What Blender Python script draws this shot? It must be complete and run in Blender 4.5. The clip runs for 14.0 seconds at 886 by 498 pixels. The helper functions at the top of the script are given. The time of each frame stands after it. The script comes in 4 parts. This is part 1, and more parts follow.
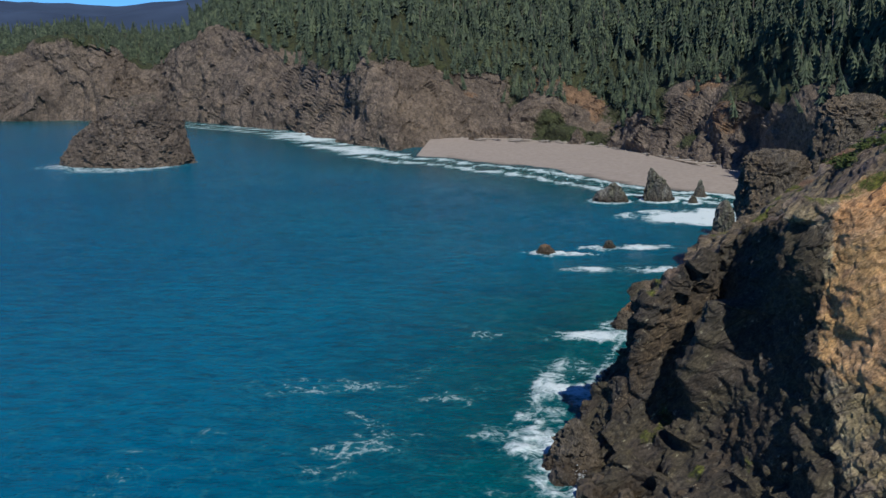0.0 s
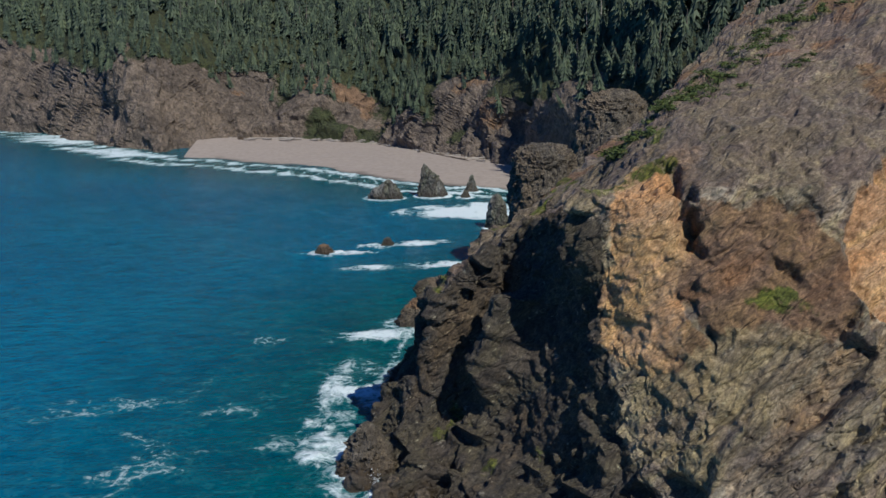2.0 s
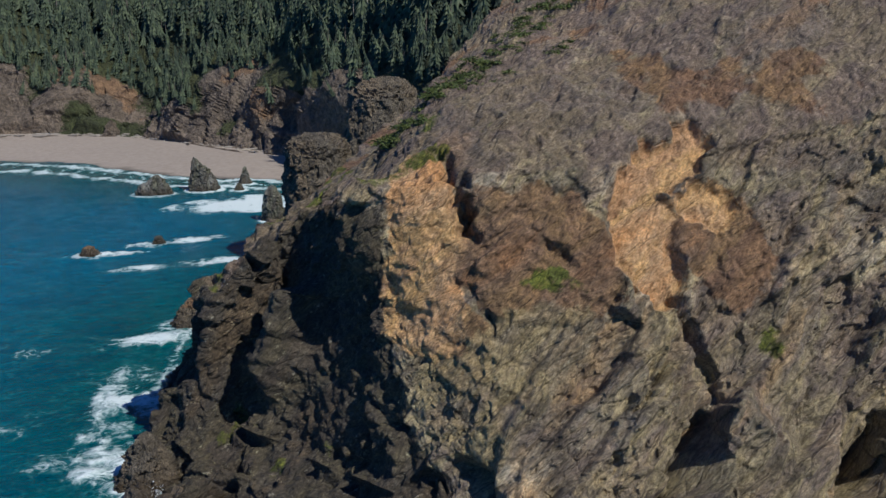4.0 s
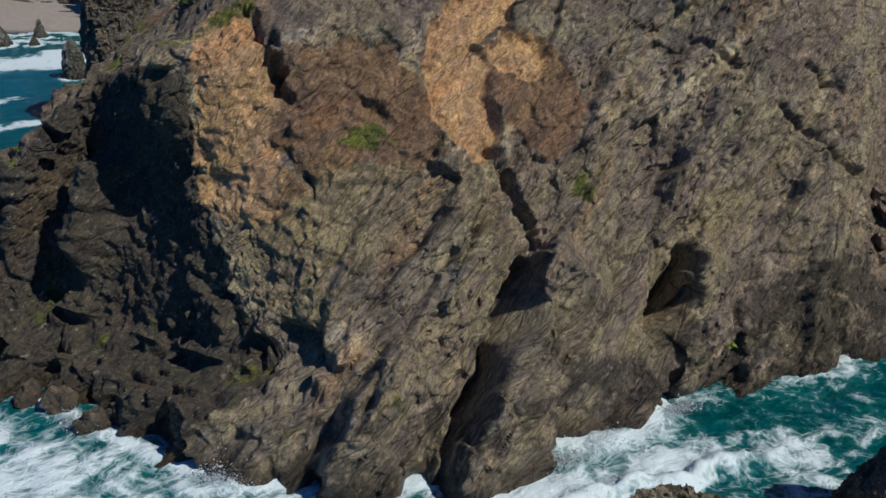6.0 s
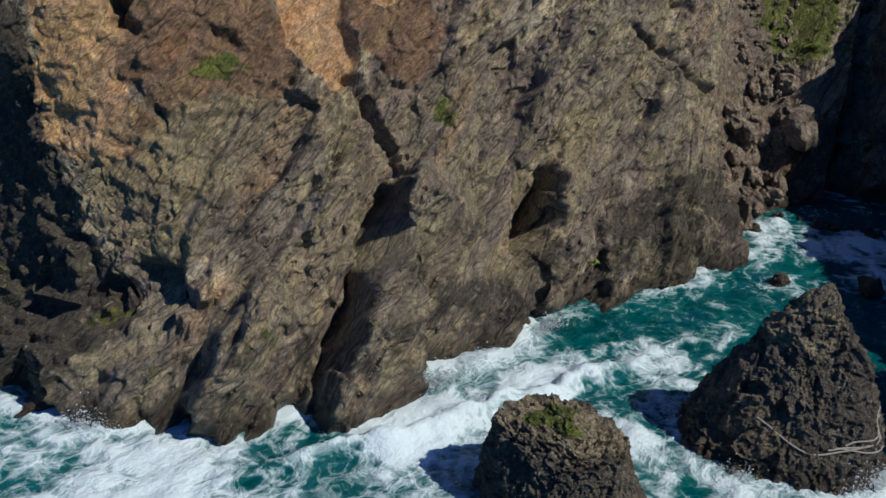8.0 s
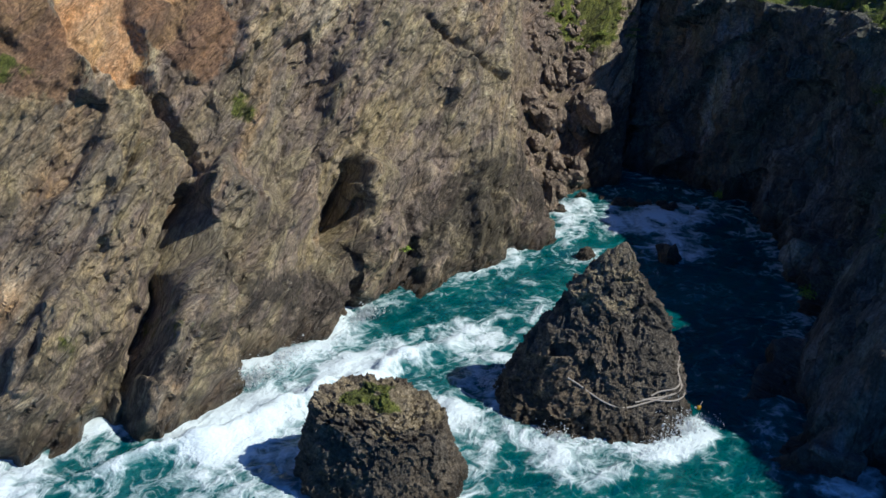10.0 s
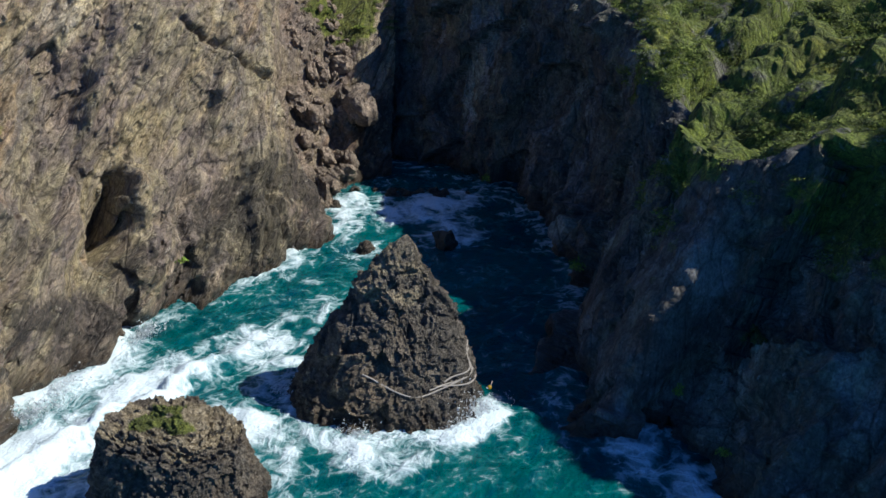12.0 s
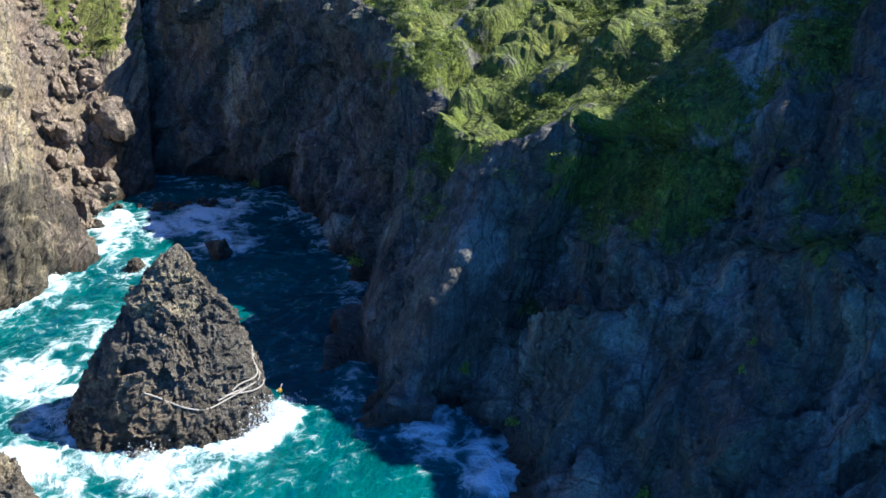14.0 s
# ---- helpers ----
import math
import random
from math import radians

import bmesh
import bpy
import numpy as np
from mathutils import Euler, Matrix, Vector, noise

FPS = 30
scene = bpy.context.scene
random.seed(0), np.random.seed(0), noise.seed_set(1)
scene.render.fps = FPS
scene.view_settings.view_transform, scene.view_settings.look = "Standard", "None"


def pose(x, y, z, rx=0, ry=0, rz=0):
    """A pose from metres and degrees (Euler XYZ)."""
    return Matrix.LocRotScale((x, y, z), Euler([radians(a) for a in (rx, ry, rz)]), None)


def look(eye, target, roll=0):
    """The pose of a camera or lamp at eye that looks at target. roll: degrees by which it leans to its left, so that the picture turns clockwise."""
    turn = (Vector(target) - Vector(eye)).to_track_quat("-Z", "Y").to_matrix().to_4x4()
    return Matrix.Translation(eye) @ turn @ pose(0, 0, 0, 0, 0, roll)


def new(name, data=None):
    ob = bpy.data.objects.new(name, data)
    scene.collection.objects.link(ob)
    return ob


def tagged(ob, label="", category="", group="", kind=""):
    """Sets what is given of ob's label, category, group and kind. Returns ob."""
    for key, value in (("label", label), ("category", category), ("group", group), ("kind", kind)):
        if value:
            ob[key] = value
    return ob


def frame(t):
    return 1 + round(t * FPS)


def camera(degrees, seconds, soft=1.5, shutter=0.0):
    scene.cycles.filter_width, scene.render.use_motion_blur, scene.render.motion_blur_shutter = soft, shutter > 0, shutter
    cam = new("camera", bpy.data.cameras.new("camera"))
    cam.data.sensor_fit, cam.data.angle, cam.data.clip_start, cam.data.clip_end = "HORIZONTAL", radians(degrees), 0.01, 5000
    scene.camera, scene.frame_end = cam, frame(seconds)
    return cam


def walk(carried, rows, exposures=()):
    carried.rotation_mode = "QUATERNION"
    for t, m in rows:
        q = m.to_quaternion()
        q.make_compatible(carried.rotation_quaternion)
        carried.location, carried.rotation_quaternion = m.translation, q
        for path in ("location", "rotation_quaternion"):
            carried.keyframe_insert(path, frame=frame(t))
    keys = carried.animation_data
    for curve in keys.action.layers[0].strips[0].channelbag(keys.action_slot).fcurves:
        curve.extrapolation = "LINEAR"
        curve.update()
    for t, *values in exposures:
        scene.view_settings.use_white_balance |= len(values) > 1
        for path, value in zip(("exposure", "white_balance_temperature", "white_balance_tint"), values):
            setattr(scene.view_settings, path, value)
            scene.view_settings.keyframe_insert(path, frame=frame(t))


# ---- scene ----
cam = camera(48.0, 14.0)
PATH = [
    (0, (0.00, 0.00, 50.00), (-6.74, 97.60, 29.30), -0.11),
    (0.5, (-0.36, 0.85, 49.87), (-0.65, 98.67, 29.14), 0.01),
    (1, (-0.61, 1.67, 49.79), (4.86, 99.34, 29.02), -0.03),
    (1.5, (-0.83, 2.49, 49.71), (9.78, 99.72, 28.89), 0.09),
    (2, (-1.05, 3.22, 49.64), (14.78, 99.73, 28.79), 0.20),
    (2.5, (-1.14, 3.81, 49.58), (19.91, 99.33, 28.79), 0.23),
    (3, (-1.12, 4.01, 49.50), (25.31, 98.19, 28.72), 0.38),
    (3.2, (-1.07, 4.08, 49.48), (27.56, 97.62, 28.70), 0.34),
    (5.3, (0.46, 5.14, 50.80), (47.56, 88.21, 21.11), -0.40),
    (5.5, (0.59, 5.18, 50.94), (48.50, 86.85, 18.79), -0.28),
    (6, (0.77, 5.13, 51.11), (50.66, 83.43, 13.96), -0.29),
    (6.5, (0.94, 5.15, 51.09), (52.62, 80.06, 9.65), -0.24),
    (7, (1.12, 5.03, 50.84), (55.17, 77.67, 8.39), -0.14),
    (9.5, (2.54, 2.00, 46.50), (69.30, 64.54, 6.10), -0.31),
    (10, (2.47, 1.80, 46.23), (73.23, 59.97, 6.10), -0.26),
    (10.5, (2.45, 1.90, 46.41), (76.67, 55.39, 6.03), -0.17),
    (11, (2.44, 2.29, 46.65), (79.84, 50.77, 5.92), -0.02),
    (11.5, (2.37, 2.59, 46.86), (82.35, 46.44, 5.86), 0.15),
    (12, (2.42, 2.64, 46.83), (84.93, 41.49, 5.81), 0.19),
    (12.5, (2.40, 2.53, 46.67), (87.09, 36.48, 5.75), 0.24),
    (13, (2.25, 2.40, 46.45), (88.89, 31.30, 5.71), 0.19),
    (13.5, (2.17, 2.37, 46.17), (90.58, 25.63, 5.66), 0.20),
    (14, (1.99, 2.43, 45.80), (91.80, 20.33, 5.61), 0.12),
]

EXPOSURES = [(0, 0.1, 6000, 8), (3.0, 0.2, 6000, 8), (7.0, -0.1, 6000, 7), (9.5, 0.4, 5950, 7), (11.5, 0.62, 5900, 7), (12.75, 1.0, 5850, 7), (14.0, 1.75, 5800, 6)]
walk(cam, [(t, look(eye, target, roll)) for t, eye, target, roll in PATH], EXPOSURES)

# ---- light ----
SUN_HEADING, SUN_HEIGHT = 158.0, 46.0     # degrees clockwise from +y, degrees above the horizon
world = bpy.data.worlds.new("world")
scene.world = world
world.use_nodes = True
wn = world.node_tree.nodes
sky = wn.new("ShaderNodeTexSky")
sky.sky_type, sky.sun_disc = "NISHITA", False
sky.sun_elevation, sky.sun_rotation = radians(SUN_HEIGHT), radians(SUN_HEADING)
sky.air_density, sky.dust_density, sky.ozone_density, sky.altitude = 0.7, 0.0, 4.0, 1500.0
clear = wn.new("ShaderNodeMix")
clear.data_type, clear.blend_type = "RGBA", "MULTIPLY"
clear.inputs[0].default_value, clear.inputs[7].default_value = 1.0, (0.46, 0.9, 1.43, 1)
world.node_tree.links.new(sky.outputs[0], clear.inputs[6])
world.node_tree.links.new(clear.outputs[2], wn["Background"].inputs[0])
wn["Background"].inputs[1].default_value = 0.066
sun_way = Vector((math.sin(radians(SUN_HEADING)) * math.cos(radians(SUN_HEIGHT)),
                  math.cos(radians(SUN_HEADING)) * math.cos(radians(SUN_HEIGHT)), math.sin(radians(SUN_HEIGHT))))
sun = new("sun", bpy.data.lights.new("sun", "SUN"))
sun.data.energy, sun.data.angle, sun.data.color = 4.0, radians(0.53), (1.0, 0.91, 0.79)
sun.matrix_world = look(sun_way * 100, (0, 0, 0))
scene.view_settings.exposure = 0.0

# ---- noise and mesh tools ----
RNG = np.random.default_rng(7)
PERM = np.tile(RNG.permutation(256), 3)
GRAD = RNG.normal(size=(256, 3))
GRAD /= np.linalg.norm(GRAD, axis=1)[:, None]


def perlin(p):
    """Gradient noise, about -0.7 to 0.7, at rows of x, y, z."""
    i = np.floor(p).astype(int)
    f = p - i
    w = f * f * f * (f * (f * 6 - 15) + 10)
    i &= 255
    out = 0.0
    for dx in (0, 1):
        for dy in (0, 1):
            for dz in (0, 1):
                h = PERM[PERM[PERM[i[:, 0] + dx] + i[:, 1] + dy] + i[:, 2] + dz]
                dot = (GRAD[h] * (f - (dx, dy, dz))).sum(1)
                out = out + dot * (w[:, 0] if dx else 1 - w[:, 0]) * (w[:, 1] if dy else 1 - w[:, 1]) * (w[:, 2] if dz else 1 - w[:, 2])
    return out


def fbm(p, octaves=4, gain=0.5):
    total, amp = 0.0, 1.0
    for _ in range(octaves):
        total = total + amp * perlin(p)
        p, amp = p * 2.03 + 17.3, amp * gain
    return total


def ridged(p, octaves=4, gain=0.5):
    """Sharp creases: 0 in the cuts, towards 1 on the backs."""
    total, amp = 0.0, 1.0
    for _ in range(octaves):
        total = total + amp * np.minimum(1, np.abs(perlin(p)) * 2.2)
        p, amp = p * 2.07 + 9.1, amp * gain
    return total


def facets(p):
    """Broken blocks: for each row the slanted height of its cell, and the distance to the next cell."""
    i = np.floor(p - 0.5).astype(int)
    best, second, value = np.full(len(p), 9.0), np.full(len(p), 9.0), np.zeros(len(p))
    for dx in (0, 1):
        for dy in (0, 1):
            for dz in (0, 1):
                c = i + (dx, dy, dz)
                k = c & 255
                h = PERM[PERM[PERM[k[:, 0]] + k[:, 1]] + k[:, 2]]
                off = p - (c + 0.5 + 0.4 * GRAD[h])
                d = (off * off).sum(1)
                near = d < best
                second = np.where(near, best, np.minimum(second, d))
                value = np.where(near, h / 255 - 0.5 + 0.9 * (off * GRAD[(h + 91) & 255]).sum(1), value)
                best = np.where(near, d, best)
    return value, np.sqrt(second) - np.sqrt(best)


def step(a, b, x):
    t = np.clip((x - a) / (b - a), 0, 1)
    return t * t * (3 - 2 * t)


def along(points, n, smooth=True):
    """n places evenly along a line of points, rounded through them."""
    p = np.array(points, float)
    s = np.r_[0, np.cumsum(np.linalg.norm(np.diff(p, axis=0), axis=1))]
    return at_params(p, s / s[-1], np.linspace(0, 1, n), smooth)


def at_params(p, s, u, smooth=True):
    k = np.clip(np.searchsorted(s, u, "right") - 1, 0, len(s) - 2)
    t = ((u - s[k]) / (s[k + 1] - s[k]))[:, None]
    if not smooth:
        return p[k] * (1 - t) + p[k + 1] * t
    m = np.gradient(p, s, axis=0)
    h = (s[k + 1] - s[k])[:, None]
    return ((2 * t**3 - 3 * t**2 + 1) * p[k] + (t**3 - 2 * t**2 + t) * h * m[k]
            + (-2 * t**3 + 3 * t**2) * p[k + 1] + (t**3 - t**2) * h * m[k + 1])


def grid_normals(g, wrap=False):
    du = np.gradient(g, axis=0)
    if wrap:
        du = (np.roll(g, -1, 0) - np.roll(g, 1, 0)) / 2
    dv = np.gradient(g, axis=1)
    n = np.cross(du, dv)
    return n / np.maximum(np.linalg.norm(n, axis=-1, keepdims=True), 1e-9)


def mesh_of(name, verts, faces, material, attributes=None, smooth=False):
    me = bpy.data.meshes.new(name)
    verts = np.asarray(verts, np.float32).reshape(-1, 3)
    faces = np.asarray(faces, np.int32)
    me.vertices.add(len(verts))
    me.vertices.foreach_set("co", verts.ravel())
    me.loops.add(faces.size)
    me.loops.foreach_set("vertex_index", faces.ravel())
    me.polygons.add(len(faces))
    me.polygons.foreach_set("loop_start", np.arange(0, faces.size, faces.shape[1], dtype=np.int32))
    me.polygons.foreach_set("use_smooth", np.full(len(faces), smooth))
    for key, values in (attributes or {}).items():
        layer = me.attributes.new(key, "FLOAT", "POINT")
        layer.data.foreach_set("value", np.asarray(values, np.float32).ravel())
    me.update(calc_edges=True)
    me.validate()
    me.materials.append(material)
    return me


def grid_faces(nu, nv, wrap=False):
    i, j = np.meshgrid(np.arange(nu if wrap else nu - 1), np.arange(nv - 1), indexing="ij")
    a, b = i * nv + j, ((i + 1) % nu) * nv + j
    return np.stack([a, b, b + 1, a + 1], -1).reshape(-1, 4)


def part(name, mesh, parent, label=""):
    ob = new(name, mesh)
    ob.parent = parent
    return tagged(ob, label)


# ---- materials ----
class Nodes:
    """A short way to write node materials."""

    def __init__(self, name):
        self.material = bpy.data.materials.new(name)
        self.material.use_nodes = True
        self.tree = self.material.node_tree
        self.bsdf = self.tree.nodes["Principled BSDF"]

    def node(self, kind, **values):
        made = self.tree.nodes.new(kind)
        for key, value in values.items():
            made.inputs[key].default_value = value
        return made

    def link(self, a, b):
        self.tree.links.new(a, b)
        return self

    def place(self):
        return self.node("ShaderNodeNewGeometry").outputs["Position"]

    def attribute(self, key):
        made = self.tree.nodes.new("ShaderNodeAttribute")
        made.attribute_name = key
        return made.outputs["Fac"]

    def noise(self, scale, detail=5.0, rough=0.6, stretch=None, where=None, turn=None):
        made = self.node("ShaderNodeTexNoise", Scale=scale, Detail=detail, Roughness=rough)
        where = where or self.place()
        self.link(self.stretched(where, stretch, turn), made.inputs["Vector"])
        return made.outputs["Fac"]

    def stretched(self, where, stretch, turn):
        for key, value in (("Rotation", turn), ("Scale", stretch)):
            if value:
                m = self.tree.nodes.new("ShaderNodeMapping")
                m.inputs[key].default_value = value
                self.link(where, m.inputs[0])
                where = m.outputs[0]
        return where

    def cells(self, scale, feature="F1", stretch=None, turn=None):
        made = self.node("ShaderNodeTexVoronoi", Scale=scale)
        made.feature = feature
        self.link(self.stretched(self.place(), stretch, turn), made.inputs["Vector"])
        return made

    def ramp(self, fac, *stops):
        made = self.tree.nodes.new("ShaderNodeValToRGB")
        while len(made.color_ramp.elements) < len(stops):
            made.color_ramp.elements.new(0.5)
        for e, (at, colour) in zip(made.color_ramp.elements, stops):
            e.position = at
            e.color = (*colour, 1) if isinstance(colour, tuple) else (colour, colour, colour, 1)
        self.link(fac, made.inputs[0])
        return made.outputs[0]

    def mix(self, fac, a, b, blend="MIX"):
        made = self.tree.nodes.new("ShaderNodeMix")
        made.data_type, made.blend_type = "RGBA", blend
        for value, socket in ((fac, made.inputs[0]), (a, made.inputs[6]), (b, made.inputs[7])):
            if isinstance(value, bpy.types.NodeSocket):
                self.link(value, socket)
            elif isinstance(value, tuple):
                socket.default_value = (*value, 1)
            else:
                socket.default_value = value
        return made.outputs[2]

    def math(self, kind, a, b=0.0, c=0.0):
        made = self.tree.nodes.new("ShaderNodeMath")
        made.operation = kind
        for value, socket in zip((a, b, c), made.inputs):
            if isinstance(value, bpy.types.NodeSocket):
                self.link(value, socket)
            else:
                socket.default_value = value
        return made.outputs[0]

    def bump(self, height, distance, strength=1.0, below=None):
        made = self.node("ShaderNodeBump", Strength=strength, Distance=distance)
        self.link(height, made.inputs["Height"])
        if below:
            self.link(below, made.inputs["Normal"])
        return made.outputs[0]

    def done(self, colour=None, rough=None, normal=None):
        for value, key in ((colour, "Base Color"), (rough, "Roughness"), (normal, "Normal")):
            if isinstance(value, bpy.types.NodeSocket):
                self.link(value, self.bsdf.inputs[key])
            elif isinstance(value, tuple):
                self.bsdf.inputs[key].default_value = (*value, 1)
            elif value is not None:
                self.bsdf.inputs[key].default_value = value
        return self.material


def rock_material(name, dark, mid, pale, warm, zones=True, size=1.0, wet=True, slant=0.0, thin=0.16, green=((0.03, 0.04, 0.008), (0.10, 0.12, 0.018), (0.22, 0.23, 0.04)), patches=()):
    """Broken sea-cliff rock with beds, cracks and lichen; the sheet's own numbers say where soil, scree and plants lie."""
    n = Nodes(name)
    turn = (0.0, radians(slant), 0.0)
    beds = n.noise(0.8 / size, 7, 0.68, (1.0, 0.6, thin), turn=turn)
    broad = n.noise(0.07 / size, 5, 0.6, (1.0, 0.6, 0.5), turn=turn)
    lie = (1.0, 0.7, 0.5) if patches else None
    lean = turn if patches else None
    grain = n.noise(2.4 / size, 9, 0.72, lie, turn=lean)
    colour = n.ramp(beds, (0.30, dark), (0.47, mid), (0.60, mid), (0.76, pale))
    colour = n.mix(n.ramp(broad, (0.40, 0.0), (0.60, 0.75)), colour, warm)
    if patches:
        # whole beds and slabs of different stone, torn along the slant
        torn = n.noise(0.2, 6, 0.6, (1.0, 0.6, 0.34), turn=turn)
        colour = n.mix(0.82, colour, n.ramp(torn, *patches))
        line = n.noise(2.6, 6, 0.7, (1.0, 0.5, 0.07), turn=turn)
        colour = n.mix(0.12, colour, n.ramp(line, (0.34, 0.5), (0.5, 0.97), (0.64, 1.3)), "MULTIPLY")
    colour = n.mix(n.ramp(n.noise(0.16 / size, 6, 0.65), (0.48, 0.0), (0.66, 0.7)), colour, dark)
    calm = 0.45 if patches else 0.75
    colour = n.mix(n.ramp(grain, (0.52, 0.0), (0.74, calm)), colour, pale)
    colour = n.mix(n.ramp(grain, (0.30, calm), (0.46, 0.0)), colour, tuple(c * 0.5 for c in dark))
    seam = n.noise(1.9 / size, 4, 0.6, (1.0, 0.6, thin * 0.6), turn=turn)
    colour = n.mix(n.ramp(n.math("ABSOLUTE", n.math("SUBTRACT", seam, 0.5)), (0.0, 0.3 if patches else 0.6), (0.022, 0.0)), colour, tuple(c * 0.3 for c in dark))
    for scale, strong in ((0.9, 0.9), (2.6, 0.45)):
        shard = n.cells(scale / size, stretch=(1.0, 0.8, 0.45) if patches else (1.0, 1.0, 0.8), turn=turn).outputs["Distance"]
        grain = n.math("ADD", grain, n.math("MULTIPLY", n.math("SUBTRACT", 0.4, shard), strong * 0.12))
        facet = n.math("MULTIPLY", shard, -strong) if scale < 1 else n.math("ADD", facet, n.math("MULTIPLY", shard, -strong))
    height = n.math("ADD", n.math("ADD", n.math("MULTIPLY", grain, 0.8), facet), n.math("ADD", n.math("MULTIPLY", seam, 0.3), n.math("MULTIPLY", n.noise(8.0 / size, 6, 0.75), 0.35)))
    if zones:
        fleck = n.noise(3.2, 9, 0.78, lie, turn=lean)
        edge = n.math("SUBTRACT", n.noise(0.55, 7, 0.7), 0.5)

        def over(key, base, a, b, c, strong=1.0):
            where = n.ramp(n.math("ADD", n.attribute(key), n.math("MULTIPLY", edge, 1.5)), (0.40, 0.0), (0.60, strong))
            return n.mix(where, base, n.ramp(fleck, (0.32, a), (0.5, b), (0.68, c)))

        # dark rock of the foot, and the nose's shade put into its colour
        colour = over("foot_and_shade", colour, (0.02, 0.017, 0.013), (0.052, 0.045, 0.033), (0.14, 0.124, 0.092), 0.9)
        colour = over("scree", colour, (0.09, 0.066, 0.05), (0.185, 0.146, 0.112), (0.36, 0.30, 0.24), 0.85)
        colour = over("soil", colour, (0.085, 0.048, 0.026), (0.21, 0.125, 0.066), (0.40, 0.25, 0.138), 0.85)
        colour = over("buff", colour, (0.12, 0.095, 0.055), (0.29, 0.235, 0.138), (0.52, 0.445, 0.30), 0.75)
        colour = over("ochre", colour, (0.34, 0.20, 0.09), (0.54, 0.34, 0.17), (0.68, 0.48, 0.28))
        colour = over("moss", colour, *green)
    colour = n.mix(0.85, colour, n.ramp(n.noise(0.9 / size, 9, 0.76, lie, turn=lean), (0.28, 0.52), (0.48, 0.97), (0.68, 1.25)), "MULTIPLY")
    for scale, low, high in ((0.75, 0.66, 1.2), (2.4, 0.6, 1.3)):
        chunk = n.cells(scale / size, stretch=lie or (1.0, 1.0, 0.8), turn=turn).outputs["Color"]
        colour = n.mix(0.3 if patches else 0.45, colour, n.ramp(chunk, (0.3, low), (0.7, high)), "MULTIPLY")
    crumb = n.noise(6.5 / size, 5, 0.7, lie, turn=lean)
    if patches:
        # open joints, long ones along the beds and short ones across
        firm = n.math("SUBTRACT", 1.0, n.math("MINIMUM", 1.0, n.math("ADD", n.math("ADD", n.attribute("soil"), n.attribute("scree")), n.attribute("ochre"))))
        for scale, wide, strong in ((0.2, 0.022, 0.6), (0.5, 0.03, 0.35)):
            joint = n.cells(scale, "DISTANCE_TO_EDGE", (1.0, 0.8, 0.3), turn).outputs["Distance"]
            colour = n.mix(n.math("MULTIPLY", firm, n.ramp(joint, (0.0, strong), (wide, 0.0))), colour, tuple(c * 0.35 for c in dark))
            height = n.math("ADD", height, n.math("MULTIPLY", n.ramp(joint, (0.0, 0.0), (wide * 1.6, 1.0)), 0.35))
        # pale lichen in spots
        spot = n.noise(1.6, 8, 0.7, (1.0, 0.8, 0.6), turn=turn)
        colour = n.mix(n.math("MULTIPLY", firm, n.ramp(spot, (0.60, 0.0), (0.70, 0.55))), colour, tuple(min(0.62, c * 1.3) for c in pale))
        tint = n.noise(0.11, 5, 0.62, (1.0, 0.6, 0.3), turn=turn)
        colour = n.mix(0.85, colour, n.ramp(tint, (0.34, (1.22, 0.98, 0.74)), (0.43, (0.86, 0.84, 0.86)), (0.50, (1.14, 1.1, 0.86)), (0.56, (0.84, 0.78, 0.8)), (0.63, (1.0, 0.9, 0.84)), (0.72, (1.3, 1.2, 0.95))), "MULTIPLY")
    colour = n.mix(0.8, colour, n.ramp(crumb, (0.36, 0.55), (0.5, 1.03), (0.64, 1.4)), "MULTIPLY")
    height = n.math("ADD", height, n.math("MULTIPLY", crumb, 0.4))
    rough = 0.85
    if wet:
        split = n.node("ShaderNodeSeparateXYZ")
        n.link(n.place(), split.inputs[0])
        tide = n.ramp(n.math("ADD", n.math("MULTIPLY", split.outputs[2], 0.14), n.math("MULTIPLY", n.noise(0.5, 5), 0.5)), (0.30, 1.0), (0.62, 0.0))
        colour = n.mix(n.math("MULTIPLY", tide, 0.8), colour, n.ramp(n.noise(1.2, 5), (0.4, (0.02, 0.014, 0.009)), (0.65, (0.05, 0.034, 0.016))))
        rough = n.ramp(tide, (0.0, 0.9), (1.0, 0.35))
    return n.done(colour, rough, n.bump(height, (0.52 if patches else 0.45) * size, 1.0))


def plant_material(name, deep, mid, light, scale=1.5):
    n = Nodes(name)
    leaf = n.noise(scale, 6, 0.7)
    island = n.tree.nodes.new("ShaderNodeNewGeometry").outputs["Random Per Island"]
    colour = n.ramp(n.math("ADD", n.math("MULTIPLY", leaf, 0.6), n.math("MULTIPLY", island, 0.4)), (0.25, deep), (0.5, mid), (0.78, light))
    return n.done(colour, 0.75)


